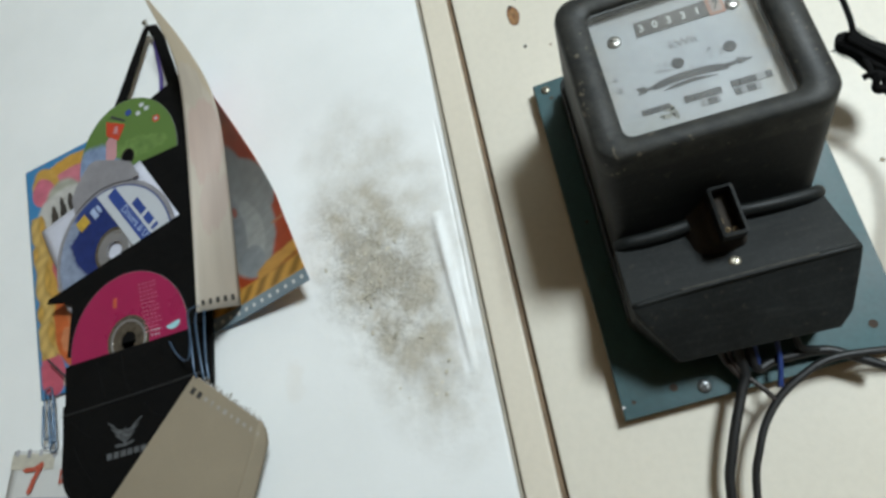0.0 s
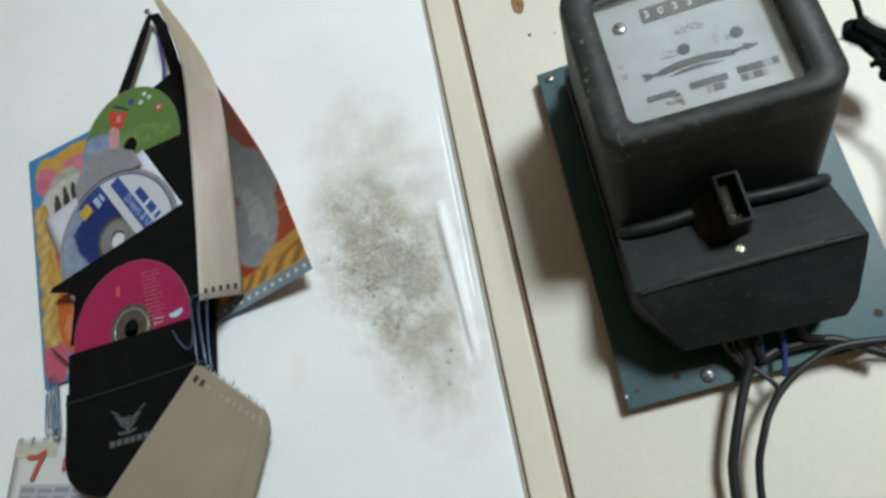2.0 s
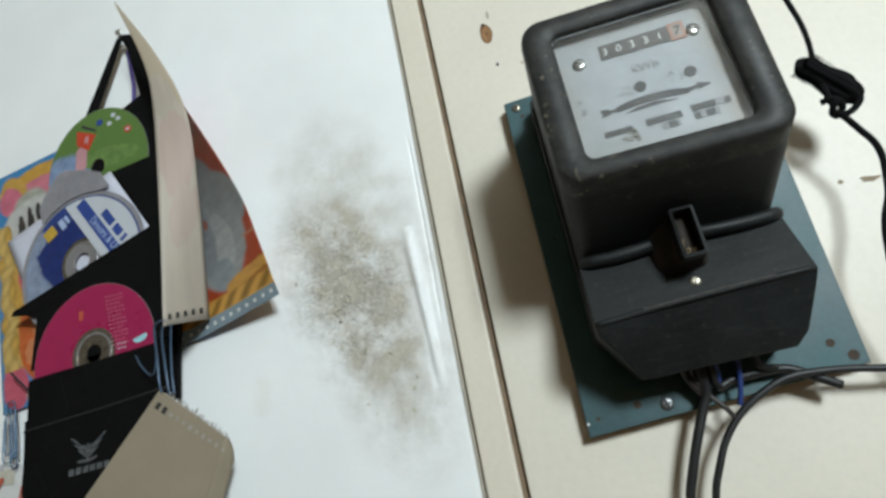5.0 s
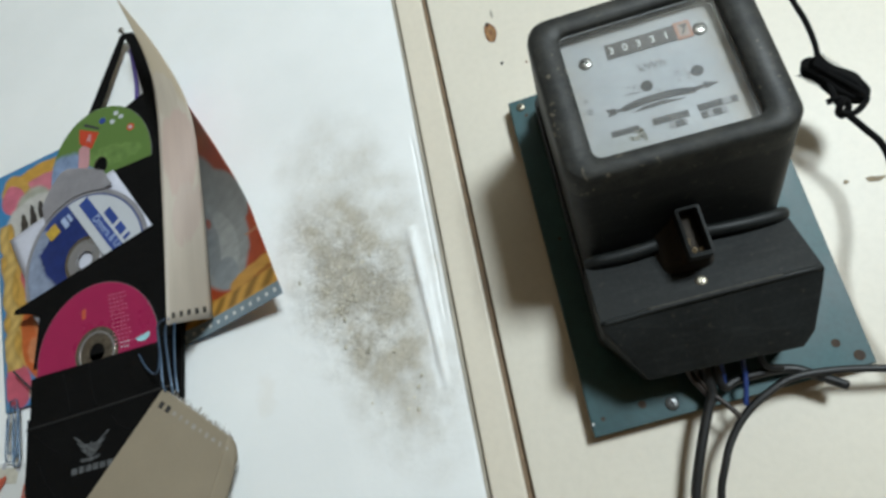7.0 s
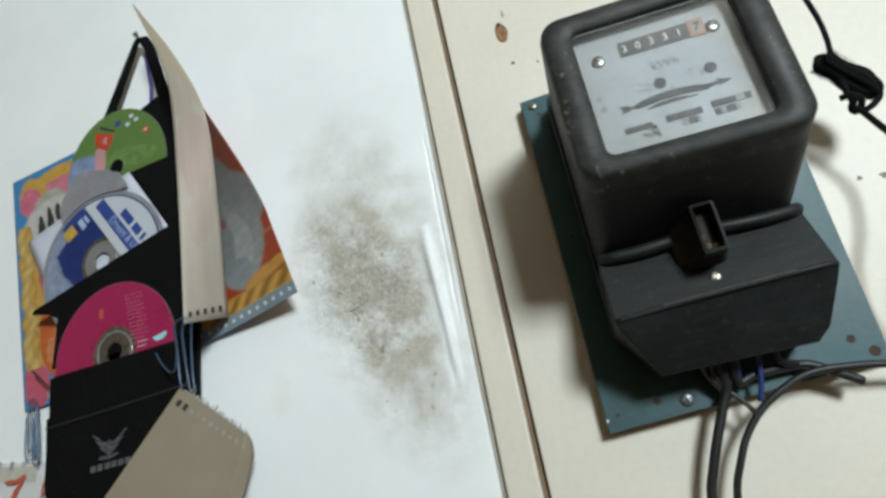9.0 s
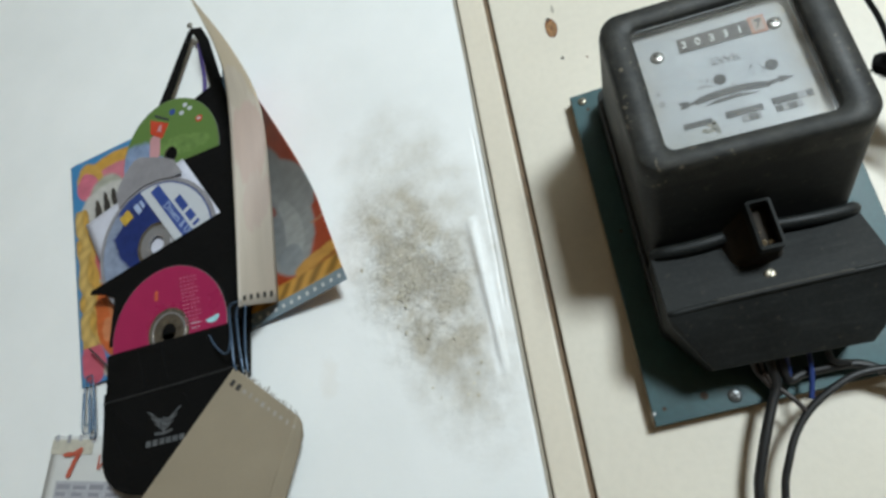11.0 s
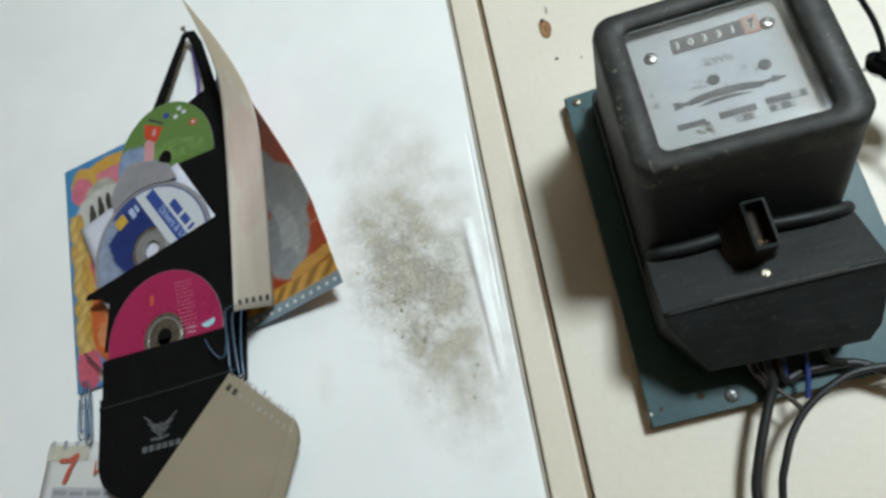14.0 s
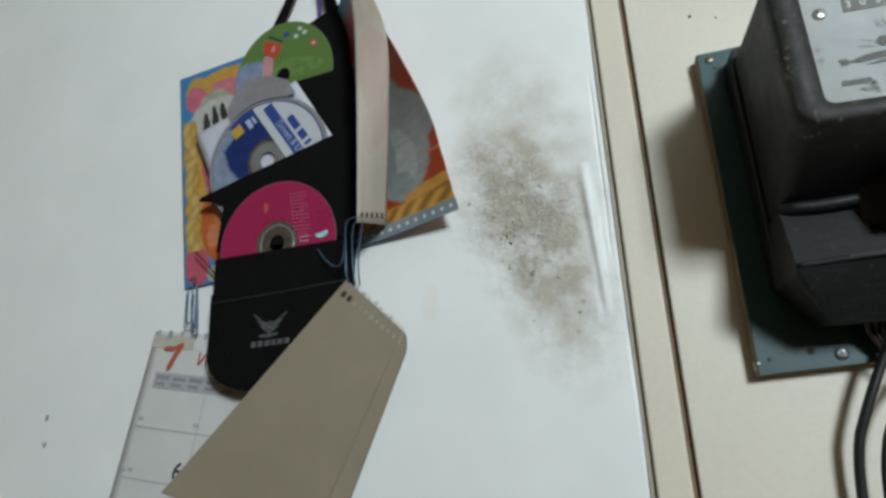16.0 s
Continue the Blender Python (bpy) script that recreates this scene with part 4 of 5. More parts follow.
for name, cx, cz, rx, rz, mat, y in (("knot_heart", 0.0157, 1.8455, 0.0042, 0.0078, KNOT_PALE, -0.0006), ("knot_core", 0.0158, 1.8455, 0.0012, 0.0026, KNOT, -0.0008), ("knot_eye", 0.0146, 1.8562, 0.0018, 0.0017, RUST, -0.0008)):
    part(name, slab([(cx + rx * (1 + 0.1 * math.sin(3 * a)) * math.cos(a), cz + rz * math.sin(a)) for a in (2 * math.pi * k / 16 for k in range(16))], y, -0.0003), mat, knot)
wall_mark("knot_streak", 0.0205, 1.8660, 0.0012, 0.0040, GREY_SHADE_STREAK, "faint brown streak above the knot on the panel", "mark", 0.2, seed=5)
wall_mark("nail_hole", 0.0185, 1.8133, 0.0014, 0.0014, HOLE, "small dark nail hole in the panel", "hole", 0.1, seed=6)
wall_mark("nail_hole", 0.0385, 1.8075, 0.0008, 0.0010, KNOT, "small dark nail hole in the panel", "hole", 0.1, seed=7)
wall_mark("paint_chip", 0.2440, 1.6345, 0.0060, 0.0022, BOARD_EDGE, "chip in the paint of the panel", "mark", 0.35, seed=8)
wall_mark("paint_chip", 0.2262, 1.6372, 0.0018, 0.0013, BOARD_EDGE, "chip in the paint of the panel", "mark", 0.3, seed=9)
wall_mark("paint_chip", 0.3093, 1.7560, 0.0025, 0.0030, BOARD_EDGE, "chip in the paint of the panel", "mark", 0.3, seed=10)
for k in (0, 2):
    wall_mark("pencil_tick", -0.603 + 0.001 * k, 1.503 - 0.012 * k, 0.0004, 0.0022, GREY_PRINT, "faint grey pencil tick on the white wall", "mark", 0.3, 0.0030, 20 + k)


# ---- the calendar with the picture ----
TL, BL = Vector((-0.4985, 0.0008, 1.8535)), Vector((-0.4650, 0.0008, 1.6150))
R_EDGE = [(-0.2900, -0.036, 1.8900), (-0.2473, -0.044, 1.8248), (-0.2125, -0.034, 1.7477), (-0.2010, -0.026, 1.7014), (-0.1905, -0.019, 1.6531)]


def picture_at(u, v):
    l, r = TL.lerp(BL, v), curve_at(R_EDGE, v)
    q = l.lerp(r, u)
    q.y = l.y + (r.y - l.y) * max(0.0, (u - 0.87 + 0.20 * v) / (0.13 + 0.20 * v)) ** 1.2
    q.z += -0.003 * math.sin(math.pi * u) * v + 0.026 * max(0.0, (u - 0.75) / 0.25) ** 2 * (1 - v) ** 8
    return q


# the print, bottom layer first: soft-edged shapes (u, v, half width, half height, colour)
PRINT = [
    (0.26, 0.095, 0.24, 0.075, (0.518, 0.288, 0.058)), (0.26, 0.150, 0.22, 0.075, (0.533, 0.173, 0.216)), (0.10, 0.115, 0.075, 0.10, (0.518, 0.302, 0.072)), (0.085, 0.135, 0.06, 0.07, (0.533, 0.144, 0.202)),
    (0.18, 0.33, 0.13, 0.22, (0.36, 0.36, 0.30)), (0.19, 0.245, 0.15, 0.085, (0.475, 0.461, 0.432)), (0.205, 0.250, 0.016, 0.060, (0.036, 0.032, 0.029)), (0.165, 0.262, 0.014, 0.070, (0.036, 0.032, 0.029)), (0.125, 0.300, 0.018, 0.085, (0.050, 0.043, 0.036)),
    (0.15, 0.56, 0.06, 0.10, (0.330, 0.373, 0.300)), (0.11, 0.46, 0.030, 0.12, (0.475, 0.115, 0.123)), (0.16, 0.42, 0.04, 0.10, (0.36, 0.36, 0.30)), (0.052, 0.42, 0.042, 0.16, (0.533, 0.317, 0.079)), (0.062, 0.62, 0.045, 0.17, (0.518, 0.295, 0.065)), (0.052, 0.80, 0.042, 0.12, (0.533, 0.346, 0.101)),
    *[(0.040 + 0.012 * (k % 3), 0.31 + 0.058 * k, 0.006, 0.050, (0.430, 0.220, 0.045)) for k in range(10)],
    (0.150, 0.745, 0.080, 0.19, (0.490, 0.112, 0.032)), (0.150, 0.70, 0.03, 0.07, (0.533, 0.187, 0.078)), (0.12, 0.80, 0.025, 0.05, (0.533, 0.20, 0.09)), (0.050, 0.915, 0.050, 0.095, (0.500, 0.098, 0.143)), (0.15, 0.965, 0.07, 0.045, (0.432, 0.40, 0.34)),
    (0.92, 0.15, 0.12, 0.11, (0.42, 0.09, 0.16)), (0.97, 0.33, 0.24, 0.16, (0.23, 0.025, 0.018)), (0.90, 0.64, 0.30, 0.36, (0.330, 0.048, 0.015)), (0.84, 0.58, 0.135, 0.30, (0.252, 0.262, 0.255)), (0.91, 0.52, 0.105, 0.13, (0.245, 0.255, 0.250)), (0.86, 0.66, 0.055, 0.16, (0.315, 0.325, 0.315)), (0.80, 0.60, 0.04, 0.20, (0.210, 0.222, 0.225)), (0.835, 0.80, 0.05, 0.07, (0.225, 0.245, 0.255)), (0.795, 0.46, 0.012, 0.03, (0.050, 0.043, 0.043)), (0.815, 0.53, 0.012, 0.022, (0.26, 0.09, 0.07)), (0.985, 0.70, 0.045, 0.010, (0.40, 0.16, 0.08)),
    (0.88, 0.925, 0.36, 0.050, (0.446, 0.194, 0.036)), (0.97, 0.87, 0.14, 0.05, (0.475, 0.238, 0.050)), (0.80, 0.945, 0.20, 0.018, (0.518, 0.317, 0.086)), *[(0.66 + 0.055 * k, 0.935 - 0.010 * k, 0.05, 0.009, (0.302, 0.108, 0.022)) for k in range(7)]]


def print_colour(u, v):
    n = noise.noise(Vector((u * 9, v * 9, 1.7)))
    m = noise.noise(Vector((u * 30, v * 30, 5.1)))
    uu, vv = u + 0.009 * n + 0.004 * m, v - 0.009 * n + 0.004 * m
    col = Vector((0.050, 0.216, 0.432))
    grain = 1 + 0.16 * noise.noise(Vector((u * 22, v * 46, 9.0))) + 0.10 * m
    for cu, cv, ru, rv, tone in PRINT:
        k = (1 - ((uu - cu) / ru) ** 2 - ((vv - cv) / rv) ** 2) / 0.16
        if k > 0:
            col = col.lerp(Vector(tone) * grain, min(1.0, k))
    # braided gold border: two strands crossing down the side
    if 0.24 < v < 0.85:
        for turn, tone in ((0.0, (0.56, 0.33, 0.075)), (math.pi, (0.60, 0.40, 0.13))):
            d = (u - 0.040 - 0.015 * math.sin(v * 27 + turn + 2 * n) + 0.008 * n) / 0.024
            if abs(d) < 1:
                ply = 0.92 + 0.13 * math.sin(v * 110 + d * 2.2 + turn + 3 * n)
                col = col.lerp(Vector(tone) * (ply * (1 - 0.42 * d * d)), min(1.0, (1 - abs(d)) * 5))
    # woven rim along the foot
    if u > 0.55 and 0.88 < v < 0.95:
        d = (v - 0.915 + 0.03 * (u - 0.8)) / 0.034
        if abs(d) < 1:
            ply = 0.74 + 0.34 * math.sin(u * 95 + d * 2.6 + 2 * n)
            col = col.lerp(Vector((0.52, 0.27, 0.055)) * ply, min(1.0, (1 - abs(d)) * 3))
    if u < 0.010:
        col = Vector((0.06, 0.22, 0.40))
    return (*col, 1.0)


def picture_calendar():
    root = thing("picture_calendar", (-0.40, 0.0, 1.62), "colourful picture calendar sheet curling off the wall behind the organizer", "calendar")
    bm = sheet(190, 170, picture_at)
    ink = bm.verts.layers.float_color.new("print")
    bm.verts.ensure_lookup_table()
    for k, vert in enumerate(bm.verts):
        vert[ink] = print_colour((k % 191) / 190, (k // 191) / 170)
    page = thicken(part("picture_page", bm, PICTURE, root, "glossy print with gold, red and blue shapes", True), 0.0004)

    def margin(u, v):
        q = picture_at(0.56 + 0.44 * u, 0.945 + 0.055 * v)
        q.y -= 0.0006
        return q
    part("margin", sheet(28, 2, margin), BORDER, root, "pale margin with punched holes", True)
    for k in range(14):
        u = 0.58 + 0.40 * k / 13
        bm = bmesh.new()
        bm.faces.new([bm.verts.new(picture_at(u + a * 0.0050, 0.972 + b * 0.0075) + Vector((0, -0.0010, 0))) for a, b in ((-1, 1), (1, 1), (1, -1), (-1, -1))])
        part("punched_hole", bm, PAPER, page)


picture_calendar()

L_STRIP = [(-0.3120, -0.0550, 1.9640), (-0.2823, -0.0550, 1.8857), (-0.2722, -0.0550, 1.8278), (-0.2681, -0.0550, 1.7192), (-0.2670, -0.0550, 1.6378)]
R_STRIP = [(-0.3112, -0.0552, 1.9645), (-0.2690, -0.0540, 1.8880), (-0.2434, -0.0515, 1.8198), (-0.2467, -0.0340, 1.7473), (-0.2590, -0.0080, 1.6510)]


def strip_at(u, v):
    l, r = curve_at(L_STRIP, v), curve_at(R_STRIP, v)
    q = l.lerp(r, u)
    q.y -= 0.0015 * math.sin(math.pi * u) * v
    return q


def folded_page():
    root = thing("folded_page", (-0.265, -0.03, 1.64), "cream page back folded forward with punched holes along its end", "paper")
    page = thicken(part("page", sheet(10, 40, strip_at), PAGE_BACK, root, "cream paper with the print showing through", True), 0.0004)
    for k in range(5):
        u = 0.16 + 0.17 * k
        bm = bmesh.new()
        bm.faces.new([bm.verts.new(strip_at(u + a * 0.036, 0.982 + b * 0.0062) + Vector((0.0010, -0.0016, 0))) for a, b in ((-1, 1), (1, 1), (1, -1), (-1, -1))])
        part("punched_hole", bm, HOLE, page)


folded_page()


# ---- the organizer with its discs ----
def organizer():
    root = thing("disc_organizer", (-0.35, -0.004, 1.512), "black cloth wall organizer with slanting pockets hanging from a nail", "organizer")
    body = [(-0.386, 1.868), (-0.3438, 1.8866), (-0.3045, 1.9060), (-0.2970, 1.828), (-0.2868, 1.767), (-0.2880, 1.675), (-0.2905, 1.604), (-0.2925, 1.545), (-0.309, 1.523), (-0.350, 1.5150), (-0.3850, 1.5172), (-0.4065, 1.5255), (-0.4170, 1.5410), (-0.4185, 1.620), (-0.4170, 1.685), (-0.405, 1.760), (-0.392, 1.826)]
    part("back_panel", slab(body, -0.0062, -0.0010, 0.0008), CLOTH, root)
    part("pocket", slab([(-0.405, 1.806), (-0.3644, 1.8148), (-0.3091, 1.8215), (-0.2958, 1.8245), (-0.2868, 1.767), (-0.2875, 1.715), (-0.413, 1.715)], -0.0095, -0.0082, 0.0004), CLOTH, root, "black cloth pocket with a sagging rim")
    part("pocket", slab([(-0.4460, 1.6960), (-0.4440, 1.7000), (-0.4280, 1.7052), (-0.3620, 1.7270), (-0.3083, 1.7448), (-0.2868, 1.7530), (-0.2880, 1.675), (-0.2895, 1.642), (-0.4220, 1.642), (-0.4185, 1.688), (-0.4290, 1.6925)], -0.0168, -0.0154, 0.0004), CLOTH, root, "black cloth pocket with a rim sticking out")
    part("pocket", slab([(-0.4195, 1.6325), (-0.4140, 1.6338), (-0.3560, 1.6362), (-0.3011, 1.6388), (-0.2895, 1.6395), (-0.2905, 1.604), (-0.2925, 1.545), (-0.309, 1.523), (-0.350, 1.5147), (-0.3850, 1.5168), (-0.4065, 1.5251), (-0.4170, 1.5407), (-0.4185, 1.60)], -0.0206, -0.0190, 0.0006), CLOTH, root, "black cloth pocket with a worn grey emblem")
    part("piping", tube([(-0.4195, -0.0210, 1.5918), (-0.375, -0.0212, 1.5945), (-0.335, -0.0212, 1.5972), (-0.2905, -0.0210, 1.6010)], 0.0011, 6, 6), SEAM, root, smooth=True)
    for pts in ([(-0.4190, -0.0194, 1.60), (-0.4180, -0.0194, 1.57), (-0.4170, -0.0194, 1.541), (-0.4065, -0.0194, 1.5253), (-0.3850, -0.0194, 1.5170), (-0.350, -0.0194, 1.5148)],):
        part("hem", tube(pts, 0.0018, 6, 5), CLOTH, root, smooth=True)
    # strap over the nail
    part("strap", loft([[(x - w, y, z), (x + w, y, z), (x + w, y - 0.0012, z), (x - w, y - 0.0012, z)] for x, y, z, w in ((-0.3880, -0.004, 1.872, 0.0066), (-0.3705, -0.005, 1.913, 0.0058), (-0.3545, -0.006, 1.952, 0.0046), (-0.3455, -0.007, 1.9725, 0.0034))]), CLOTH, root, "black webbing strap")
    part("strap", loft([[(x - w, y, z), (x + w, y, z), (x + w, y - 0.0012, z), (x - w, y - 0.0012, z)] for x, y, z, w in ((-0.3150, -0.004, 1.884, 0.0070), (-0.3225, -0.006, 1.920, 0.0062), (-0.3310, -0.007, 1.955, 0.0060), (-0.3385, -0.008, 1.9715, 0.0058), (-0.3450, -0.008, 1.9735, 0.0030))]), CLOTH, root, "black webbing strap")
    part("ribbon", loft([[(x - 0.0020, y, z), (x + 0.0020, y, z), (x + 0.0020, y - 0.0006, z), (x - 0.0020, y - 0.0006, z)] for x, y, z in ((-0.3330, -0.0035, 1.874), (-0.3322, -0.004, 1.91), (-0.3380, -0.005, 1.955))]), PURPLE, root, "thin purple ribbon")
    # the emblem: two wings, a body and a line of unreadable letters
    Y0, Y1 = -0.0209, -0.0204
    for s in (-1, 1):
        for dz, reach, thick in ((0.0, 1.0, 0.0017), (-0.0033, 0.80, 0.0014), (-0.0062, 0.58, 0.0012)):
            line = [(0.0018, 0.0), (0.0062 * reach, 0.0012), (0.0108 * reach, 0.0058 * reach), (0.0158 * reach, 0.0092 * reach)]
            top = [(-0.3600 + s * x, 1.5690 + dz + z + thick * (1 - 0.7 * k / 3)) for k, (x, z) in enumerate(line)]
            low = [(-0.3600 + s * x, 1.5690 + dz + z - thick * (1 - 0.7 * k / 3)) for k, (x, z) in enumerate(line)]
            part("feather", slab((top + low[::-1])[::s], Y0, Y1), PRINT_GREY, root)
    part("emblem", slab([(-0.3625, 1.5690), (-0.3598, 1.5725), (-0.3578, 1.5690), (-0.3570, 1.5640), (-0.3600, 1.5600), (-0.3630, 1.5640)], Y0, Y1), PRINT_GREY, root)
    part("emblem", slab([(-0.3690, 1.5585), (-0.3600, 1.5578), (-0.3520, 1.5600), (-0.3520, 1.5618), (-0.3590, 1.5604), (-0.3690, 1.5606)], Y0, Y1), PRINT_GREY, root)
    # creases in the pocket's cloth
    for pts in ([(-0.4120, 1.5860), (-0.4010, 1.5760), (-0.3900, 1.5690)], [(-0.4090, 1.5660), (-0.4010, 1.5500), (-0.3900, 1.5360)], [(-0.3640, 1.6330), (-0.3610, 1.6150), (-0.3560, 1.5990)], [(-0.3880, 1.6300), (-0.3830, 1.6120), (-0.3800, 1.5980)], [(-0.3420, 1.5880), (-0.3330, 1.5780), (-0.3200, 1.5720)]):
        part("crease", tube([(x, -0.0204, z) for x, z in pts], 0.0010, 6, 6), CLOTH, root, smooth=True)
    for k in range(6):
        x = -0.3765 + 0.0062 * k
        part("letter_bar", slab([(x, 1.5500 + 0.0003 * k), (x + 0.0046, 1.5502 + 0.0003 * k), (x + 0.0046, 1.5548 + 0.0003 * k), (x, 1.5546 + 0.0003 * k)], Y0, Y1), PRINT_GREY, root)


organizer()
part_nail = thing("nail", (-0.3444, -0.003, 1.9755), "grey nail head in the white wall", "nail")
part("shank", tube([(-0.3444, 0.004, 1.9755), (-0.3444, -0.006, 1.9755), (-0.3444, -0.0115, 1.9760)], 0.0014, 8, 3), STEEL, part_nail, smooth=True)
part("head", round_piece(-0.3444, 1.9762, 0.0033, -0.0122, -0.0110, 16, 0.0006), STEEL, part_nail, smooth=True)

DISC_X = 0.95


def squeeze(ob_bm, cx, k=DISC_X):
    for v in ob_bm.verts:
        v.co.x = cx + (v.co.x - cx) * k
    return ob_bm


def disc(name, label, cx, cz, r, y, material, hub=0.36, k=DISC_X):
    root = thing(name, (cx, y, cz - r), label, "disc", "discs in the organizer")
    face = part("printed_face", squeeze(ring_disc(cx, cz, r * hub, r, y - 0.0011, y), cx, k), material, root)
    part("hub", squeeze(ring_disc(cx, cz, r * 0.13, r * hub, y - 0.0010, y - 0.0001), cx, k), HUB, root, "shiny clear hub ring")
    if hub > 0.3:
        part("hub_rim", squeeze(ring_disc(cx, cz, r * 0.27, r * 0.30, y - 0.0014, y - 0.0001), cx, k), SILVER, root)
    part("outer_rim", squeeze(ring_disc(cx, cz, r * 0.993, r * 1.006, y - 0.0010, y - 0.0001), cx, k), SILVER, root)
    return root, face


# green disc in the upper pocket
root, face = disc("green_disc", "green printed disc with a red patch, standing in the upper pocket", -0.3685, 1.8275, 0.0645, -0.0066, GREEN_PRINT, 0.14, 0.84)
Y0, Y1 = -0.0080, -0.0076
part("print_patch", slab([(-0.3931, 1.8743), (-0.3715, 1.8648), (-0.3790, 1.8486), (-0.3926, 1.8580)], Y0, Y1), SIGN_RED, face)
part("print_patch", slab([(-0.3850, 1.8570), (-0.3825, 1.8650), (-0.3795, 1.8655), (-0.3800, 1.8550), (-0.3820, 1.8590)], Y0 - 0.0003, Y1), SKIN_PINK, face)
part("print_patch", slab(rounded(-0.3930, -0.3810, 1.8280, 1.8550, 0.005, 4), Y0 + 0.0001, Y1), SKIN_PINK, face)
part("print_patch", slab([(-0.4010, 1.8180), (-0.3900, 1.8250), (-0.3850, 1.8215), (-0.3950, 1.8150)], Y0, Y1), ORANGE, face)
part("print_patch", slab(rounded(-0.3710, -0.3640, 1.8735, 1.8800, 0.003, 4), Y0, Y1), DVD_BLUE, face)
for x, z in ((-0.3550, 1.8785), (-0.3495, 1.8730), (-0.3590, 1.8700)):
    part("print_patch", slab(rounded(x, x + 0.0050, z, z + 0.0045, 0.0015, 3), Y0, Y1), DVD_WHITE, face)
part("print_patch", slab(rounded(-0.3400, -0.3325, 1.8560, 1.8635, 0.003, 3), Y0, Y1), SIGN_RED, face)
part("print_patch", slab(rounded(-0.3378, -0.3345, 1.8582, 1.8612, 0.001, 3), Y0 - 0.0003, Y1), DVD_WHITE, face)
part("print_bar", slab([(-0.3885, 1.8770), (-0.3716, 1.8680), (-0.3712, 1.8700), (-0.3870, 1.8795)], Y0, Y1), BLACK_PRINT, face)

# blue disc in its paper sleeve
sleeve = thing("disc_sleeve", (-0.38, -0.010, 1.66), "white paper sleeve round the blue disc in the middle pocket", "sleeve")


def sleeve_at(u, v):
    a, b = Vector((-0.4630, -0.0102, 1.7735)), Vector((-0.3528, -0.0102, 1.8165))
    c, d = Vector((-0.4200, -0.0102, 1.6800)), Vector((-0.3010, -0.0102, 1.7300))
    q = a.lerp(b, u).lerp(c.lerp(d, u), v)
    q.y -= 0.0010 * math.sin(math.pi * u)
    return q


thicken(part("paper", sheet(16, 16, sleeve_at), SLEEVE, sleeve, smooth=True), 0.0003)
part("flap", slab([(-0.4245, 1.7950), (-0.4200, 1.8060), (-0.4140, 1.8165), (-0.4055, 1.8270), (-0.3980, 1.8290), (-0.3850, 1.8255), (-0.3720, 1.8215), (-0.3590, 1.8155), (-0.3555, 1.8085), (-0.3500, 1.7990), (-0.3600, 1.7965), (-0.3765, 1.7985), (-0.3940, 1.7960), (-0.4100, 1.7870), (-0.4200, 1.7780)], -0.0149, -0.0145), FLAP, sleeve, "grey translucent flap of the sleeve")
part("window_rim", squeeze(ring_disc(-0.3765, 1.7305, 0.0646, 0.0690, -0.0135, -0.0125), -0.3765, 0.915), FLAP, sleeve, "grey rim of the sleeve's round window")
root, face = disc("blue_disc", "blue and white printed disc in a white paper sleeve", -0.3765, 1.7305, 0.0645, -0.0128, DVD_PRINT, 0.36, 0.915)
Y0, Y1 = -0.0144, -0.0139
ax, az = Vector((0.59, 0, -0.807)), Vector((0.807, 0, 0.59))      # along and across the print's stripes
mid = Vector((-0.3765, 0, 1.7305))


def band(name, s0, s1, t0, t1, material, dy=0.0, label=""):
    """A stripe in the disc's own slanting directions, in radii, cut to the disc."""
    r = 0.0630
    pts = []
    for s, t in ((s0, t0), (s1, t0), (s1, t1), (s0, t1)):
        q = ax * s * r + az * t * r
        n = math.hypot(q.x, q.z)
        if n > r:
            q *= r / n
        pts.append((mid.x + q.x * 0.915, mid.z + q.z))
    return part(name, slab(pts, Y0 - dy, Y1), material, face, label)


arc = []
for k in range(25):
    w = math.acos(0.27) * (1 - k / 12)
    q = (az * math.cos(w) + ax * math.sin(w)) * 0.0630
    arc.append((mid.x + q.x * 0.915, mid.z + q.z))
part("white_segment", slab(arc[::-1], Y0, Y1), DVD_WHITE, face, "white part of the print")
band("navy_stripe", -0.80, 0.80, 0.41, 0.59, DVD_BLUE, 0.0002, "navy stripe with pale words")
lettering("title_text", "Drivers & Ut", 0.0110, mid.x + (ax.x * -0.42 + az.x * 0.44) * 0.0590, Y0 - 0.0004, mid.z + (ax.z * -0.42 + az.z * 0.44) * 0.0630, PALE_BLUE, face, -54, stretch=0.78)
# plain shapes where the maker's mark stands
band("logo_bar", -0.34, -0.06, 0.64, 0.77, DVD_BLUE, 0.0002)
band("logo_bar", 0.00, 0.18, 0.64, 0.77, DVD_BLUE, 0.0002)
band("logo_bar", 0.24, 0.30, 0.64, 0.77, DVD_BLUE, 0.0002)
band("logo_bar", -0.86, -0.68, 0.04, 0.13, PALE_BLUE, 0.0002)
band("logo_bar", -0.84, -0.70, 0.16, 0.21, PALE_BLUE, 0.0002)
band("label_square", -0.91, -0.72, -0.25, -0.05, YELLOW, 0.0002, "small yellow label")
part("hub_face", squeeze(ring_disc(mid.x, mid.z, 0.0085, 0.0165, Y0 - 0.0006, Y1), mid.x), SILVER, root, "silver-grey hub of the disc")

# magenta disc in the lower pocket
root, face = disc("magenta_disc", "magenta disc half hidden in the lower pocket", -0.3590, 1.6430, 0.0600, -0.0170, PINK)
Y0, Y1 = -0.0185, -0.0180
rnd = random.Random(11)
